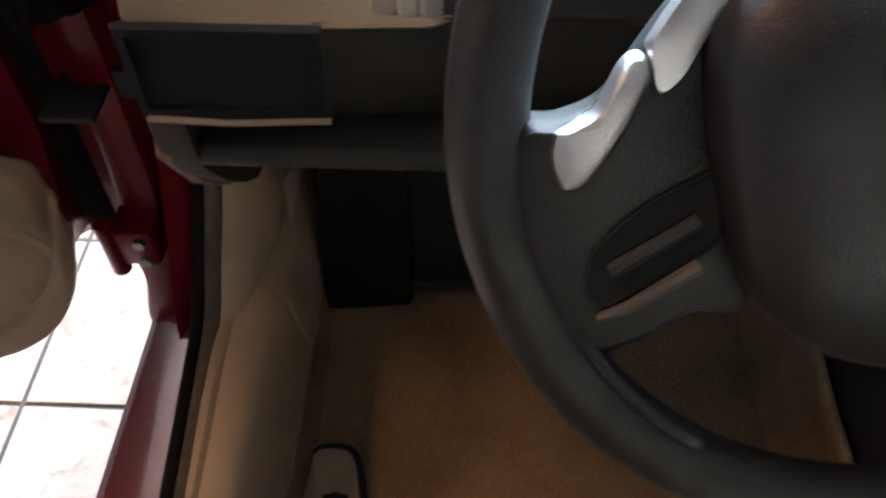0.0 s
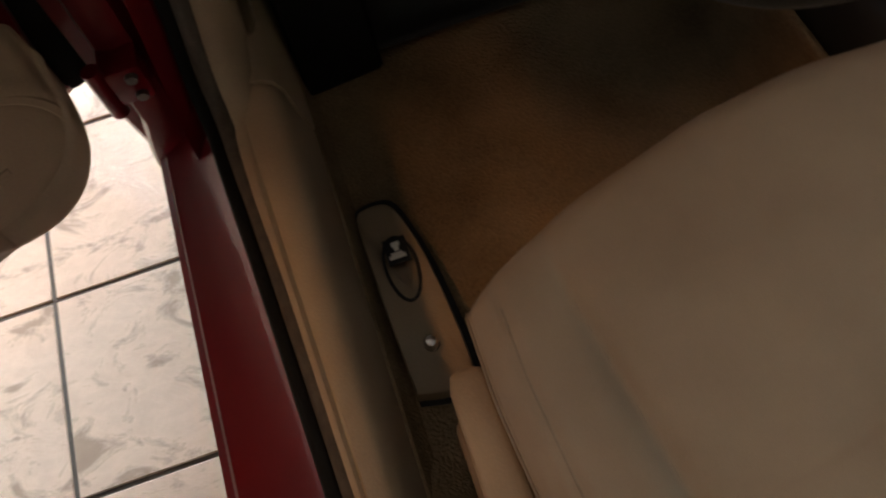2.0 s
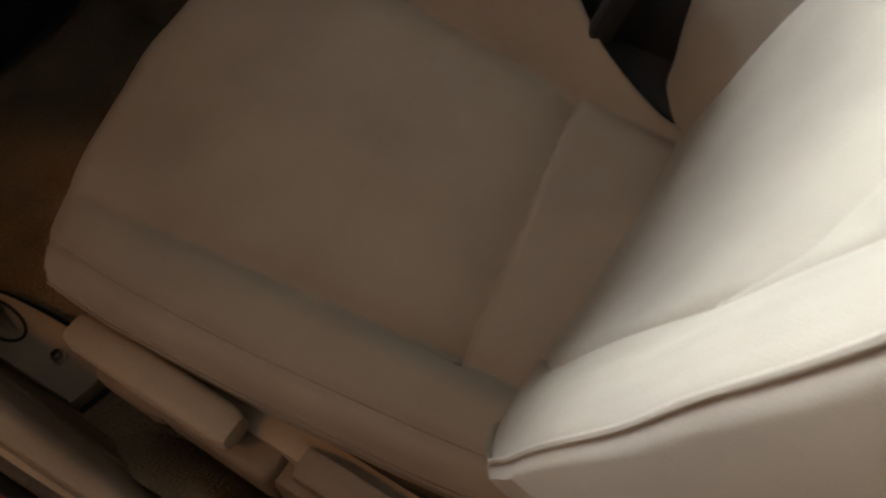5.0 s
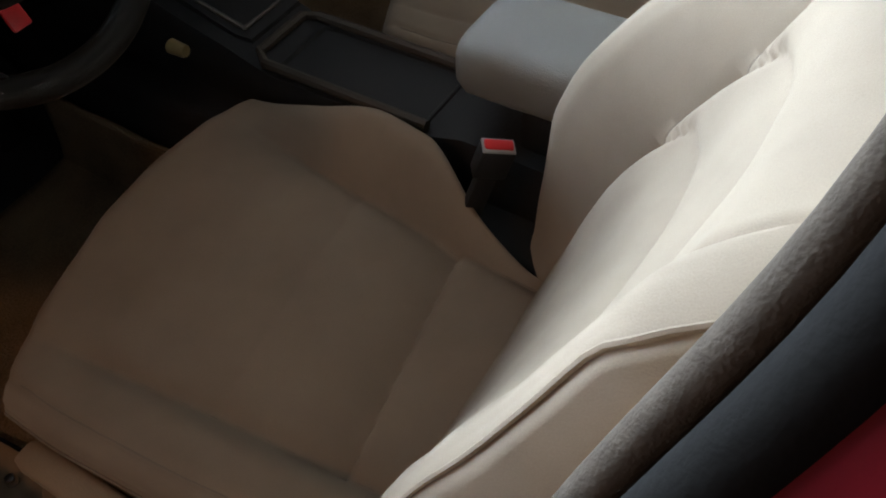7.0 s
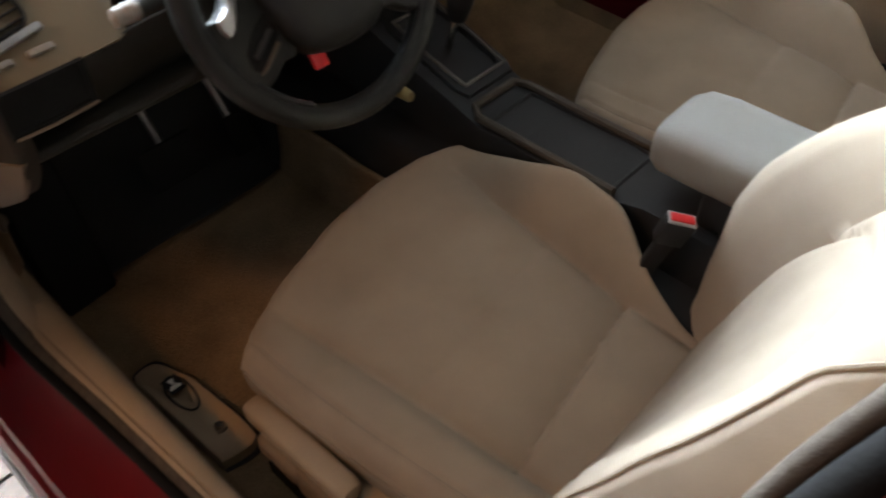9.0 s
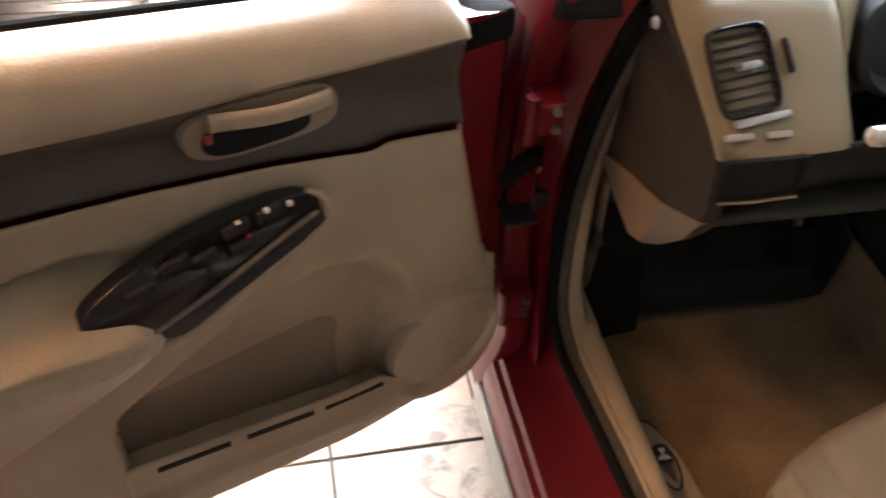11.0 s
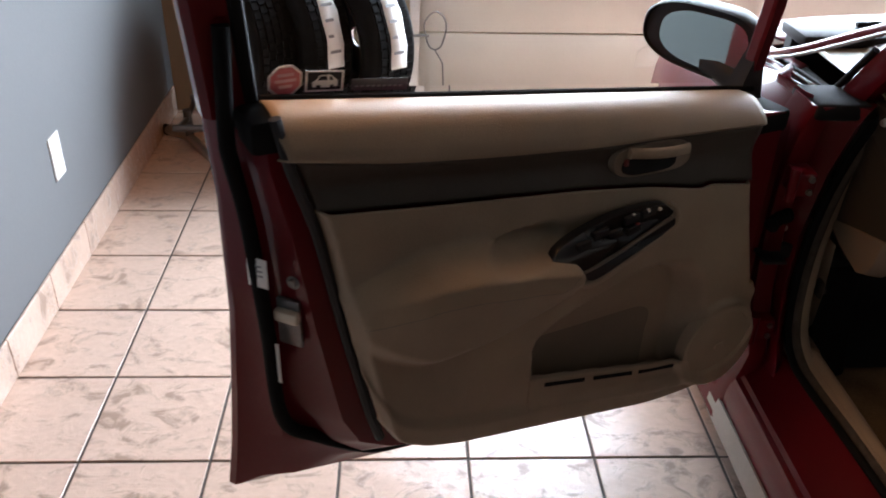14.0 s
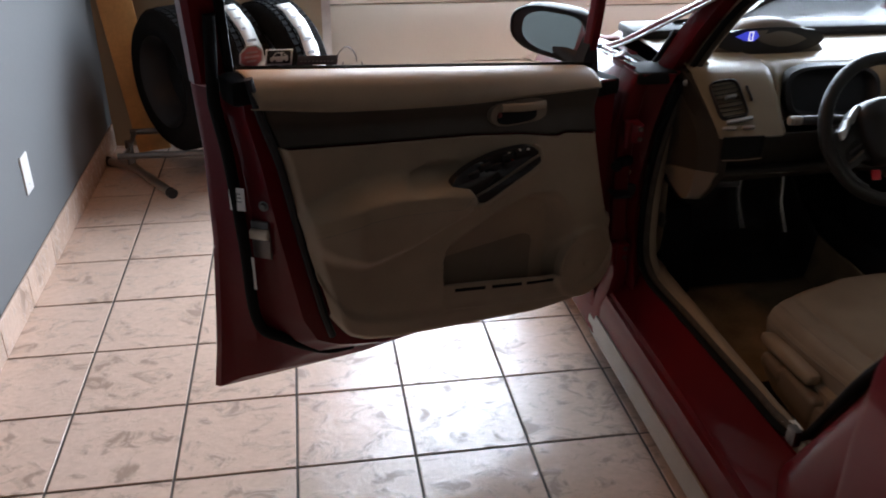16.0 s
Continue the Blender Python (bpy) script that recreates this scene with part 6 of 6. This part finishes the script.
part("digit", join_bm(*[box_bm(x0, x1, 0.4166, 0.4173, z0, z1) for x0, x1, z0, z1 in ((0.680, 0.694, 1.0285, 1.031), (0.680, 0.694, 1.006, 1.0085), (0.680, 0.6830, 1.0085, 1.0285), (0.6910, 0.694, 1.0085, 1.0285))]), "whitelight", podob, "white digit zero")
# tachometer binnacle behind the wheel
bo = [(0.838 + 0.125 * math.copysign(abs(math.cos(a)) ** 0.6, math.cos(a)), 0.913 + 0.060 * math.copysign(abs(math.sin(a)) ** 0.6, math.sin(a))) for a in np.linspace(0, 2 * math.pi, 45)[:-1]]
bin_ = part("tacho_binnacle", loft_bm([[(0.838 + (x - 0.838) * k, y + (z - 0.913) * 0.45, 0.913 + (z - 0.913) * k) for x, z in bo] for k, y in ((1.12, 0.245), (1.10, 0.215), (1.0, 0.21), (0.95, 0.22), (0.9, 0.27), (0.05, 0.272))]), "black", dash, "black tachometer binnacle")
part("trip_display", moved(box_bm(-0.026, 0.026, -0.002, 0.002, -0.006, 0.006), Matrix.Translation((0.758, 0.245, 0.872)) @ Matrix.Rotation(radians(-24), 4, "X")), "violetlight", bin_, "lit violet trip display")
part("far_vent", join_bm(*[box_bm(1.005, 1.095, 0.15 + 0.02 * k / 6, 0.17, 0.895 + k * 0.013, 0.90 + k * 0.013) for k in range(6)], box_bm(1.0, 1.10, 0.168, 0.176, 0.885, 0.98, 0.004)), "black", dash, "black centre air vent")
part("centre_panel", loft_bm([[(x, 0.21, 0.955), (x, 0.18, 0.90), (x, 0.175, 0.80), (x, 0.21, 0.68), (x, 0.28, 0.62), (x, 0.4, 0.62), (x, 0.4, 0.955)] for x in (1.13, 1.14, 1.30, 1.31)]), "beige_dash", dash, "beige centre panel of the dash", angle=50)
for z in (0.90, 0.84, 0.77):
    part("stack_knob", moved(lathe_bm([(0.0001, -0.022), (0.015, -0.022), (0.018, -0.018), (0.019, 0.01)], 20, "y"), Matrix.Translation((1.165, 0.172, z - 0.02))), "silver", dash, "silver rotary knob")

# ---- steering wheel ----
WC, WT, WR = Vector((0.848, -0.020, 0.893)), 29.0, 0.1735
wm = Matrix.Translation(WC) @ Matrix.Rotation(radians(-WT), 4, "X")
wheel = thing("steering_wheel", wm, "black steering wheel with dimpled silver thumb grips", "steering wheel")
circ = [(WR + 0.0165 * math.cos(a), 0.0175 * math.sin(a)) for a in np.linspace(0, 2 * math.pi, 21)]
part("rim", lathe_bm(circ, 96, "y"), "vinyl", wheel, "black moulded wheel rim", angle=60)


def lathe_tip(sgn):
    """A knurled end for a control stalk."""
    prof = [(0.0001, -0.002), (0.010, -0.002), (0.0125, 0.002), (0.0125, 0.007), (0.0108, 0.009), (0.0125, 0.011), (0.0125, 0.017), (0.0108, 0.019), (0.0120, 0.021), (0.0110, 0.030), (0.0001, 0.033)]
    return moved(lathe_bm(prof, 20, "x"), Matrix.Translation((sgn * 0.194, 0.065, 0.040)) @ Matrix.Diagonal((sgn, 1, 1, 1)))


def plate_bm(outline, depths):
    """A padded plate: the outline shrunk towards its middle at each (scale, depth)."""
    cx, cz = sum(p[0] for p in outline) / len(outline), sum(p[1] for p in outline) / len(outline)
    return loft_bm([[(cx + (x - cx) * k, d, cz + (z - cz) * k) for x, z in outline] for k, d in depths])


half = spline([(0.0, 0.078), (0.045, 0.074), (0.080, 0.060), (0.098, 0.036), (0.096, 0.008), (0.086, -0.030), (0.070, -0.066), (0.040, -0.088), (0.0, -0.094)], 25)
hub_o = half + [(-x, z) for x, z in half[-2:0:-1]]
hubob = part("hub", plate_bm(hub_o, ((0.92, 0.05), (1.0, 0.012), (1.0, -0.012), (0.975, -0.026), (0.90, -0.037), (0.70, -0.047), (0.40, -0.053), (0.04, -0.055))), "hubpad", wheel, "black airbag pad", angle=60)
part("emblem_mark", loft_bm([[(0.019 * k * math.copysign(abs(math.cos(a)) ** 0.6, math.cos(a)), -0.0545 - d, 0.002 + 0.021 * k * math.copysign(abs(math.sin(a)) ** 0.6, math.sin(a))) for a in np.linspace(0, 2 * math.pi, 33)[:-1]] for k, d in ((1.05, -0.006), (1.0, 0.002), (0.74, 0.002), (0.68, -0.0005), (0.05, -0.0005))]), "chrome", hubob, "plain chrome badge shape")
for sgn in (-1, 1):
    so = spline([(0.085, 0.050), (0.104, 0.046), (0.116, 0.030), (0.130, 0.008), (0.148, -0.001), (0.166, -0.006), (0.168, -0.050), (0.150, -0.088), (0.128, -0.098), (0.108, -0.092), (0.088, -0.078), (0.066, -0.072), (0.066, -0.010), (0.085, 0.050)], 60)[:-1]
    s_ob = part("spoke", plate_bm([(sgn * x, z) for x, z in so], ((0.97, 0.016), (1.0, 0.008), (1.0, -0.004), (0.97, -0.010), (0.90, -0.013), (0.04, -0.013))), "vinyl", wheel, "black wheel spoke", angle=45)
    slot = spline([(0.131, -0.050), (0.132, -0.066), (0.125, -0.073), (0.116, -0.068), (0.088, -0.048), (0.084, -0.036), (0.088, -0.018), (0.098, -0.022), (0.114, -0.032), (0.131, -0.050)], 40)[:-1]
    pocket = part("switch_pocket", plate_bm([(sgn * x, z) for x, z in slot], ((1.06, -0.010), (1.05, -0.0145), (0.99, -0.0150), (0.95, -0.0135), (0.90, -0.0132), (0.04, -0.0132))), "void", s_ob, "black switch pocket in the spoke")
    part("switch_bar", tube_bm([(sgn * 0.124, -0.0150, -0.058), (sgn * 0.092, -0.0150, -0.036)], 0.0034, 8), "black", pocket)
    part("spoke_ledge", tube_bm([(sgn * 0.127, -0.0150, -0.078), (sgn * 0.116, -0.0165, -0.0725), (sgn * 0.090, -0.0165, -0.0535)], [0.0018, 0.0028, 0.0034], 8), "taupe", s_ob, "olive spoke ledge")
    arm_o = spline([(0.118, 0.029), (0.108, 0.046), (0.094, 0.058), (0.084, 0.052), (0.097, 0.034), (0.106, 0.016), (0.114, 0.012), (0.118, 0.029)], 32)[:-1]
    part("silver_insert", plate_bm([(sgn * x, z) for x, z in arm_o], ((1.0, -0.006), (1.0, -0.0135), (0.94, -0.0165), (0.5, -0.0175), (0.04, -0.0175))), "silver", s_ob, "smooth satin silver insert")
    grip_o = spline([(0.149, -0.004), (0.150, -0.014), (0.144, -0.026), (0.134, -0.021), (0.124, -0.004), (0.116, 0.016), (0.119, 0.025), (0.126, 0.022), (0.134, 0.006), (0.149, -0.004)], 40)[:-1]
    part("thumb_grip", plate_bm([(sgn * x, z) for x, z in grip_o], ((1.0, -0.004), (1.0, -0.012), (0.93, -0.0175), (0.7, -0.0205), (0.35, -0.0215), (0.04, -0.0215))), "dimpled", s_ob, "dimpled silver thumb grip")
    part("rim_insert", tube_bm([(sgn * math.cos(radians(q)) * (WR - 0.0135), -0.009, math.sin(radians(q)) * (WR - 0.0135)) for q in np.linspace(-62, -30, 14)], [0.001] + [0.0055] * 12 + [0.001], 8), "gloss", wheel, "glossy black lower rim insert")
part("column", tube_bm([(0, 0.03, -0.01), (0, 0.12, -0.012), (0, 0.30, -0.01)], [0.05, 0.058, 0.062], 16), "black", wheel, "black steering column shroud")
for sgn in (-1, 1):
    stalk = part("stalk", tube_bm([(sgn * 0.04, 0.085, 0.030), (sgn * 0.11, 0.075, 0.040), (sgn * 0.195, 0.065, 0.040)], [0.020, 0.014, 0.011], 12), "greyblack", wheel, "dark grey control stalk")
    part("stalk_tip", lathe_tip(sgn), "silverline", stalk, "ribbed stalk tip")
part("warning_tag", box_bm(-0.014, 0.010, 0.060, 0.067, -0.118, -0.092, 0.003), "redplastic", wheel, "red tag under the column")

# ---- floor and skirting tiles, last ----
P, GX, GAP = 0.32, 0.006, 0.0036


def tile_mesh(name, x0, x1, y0, y1, z0, z1):
    me = bpy.data.meshes.new(name)
    b = box_bm(x0, x1, y0, y1, z0, z1, 0.0016, 1)
    b.to_mesh(me)
    b.free()
    me.materials.append(M["tile"])
    return me


tile_me = tile_mesh("tile", GAP, P - GAP, GAP, P - GAP, -0.004, 0.0)
far = bmesh.new()
rng = random.Random(4)
for i in range(-5, 13):
    for j in range(-13, 9):
        x, y = GX + P * i, P * j
        if x < WALL_X - 0.01 and x + P < WALL_X + 0.05 or x > RIGHT_X - 0.2 or y + P > FRONT_Y + 0.3 or y < BACK_Y:
            continue
        if x < 0.75 and y > -2.3:
            ob = new("tile", tile_me)
            ob.location = (x, y, rng.uniform(-0.0006, 0.0006))
            ob.parent = floor
        else:
            me = tile_mesh("t", x + GAP, x + P - GAP, y + GAP, y + P - GAP, -0.004, 0.0)
            far.from_mesh(me)
tagged(part("tile_field", far, "tile", floor, smooth=False), kind="stuff")
skirt_me = tile_mesh("tile", 0.0, 0.008, 0.002, P - 0.002, 0.002, 0.13)
for j in range(-7, 8):
    ob = new("tile", skirt_me)
    ob.location = (WALL_X + 0.003, P * j, rng.uniform(-0.0005, 0.0005))
    ob.parent = skirting
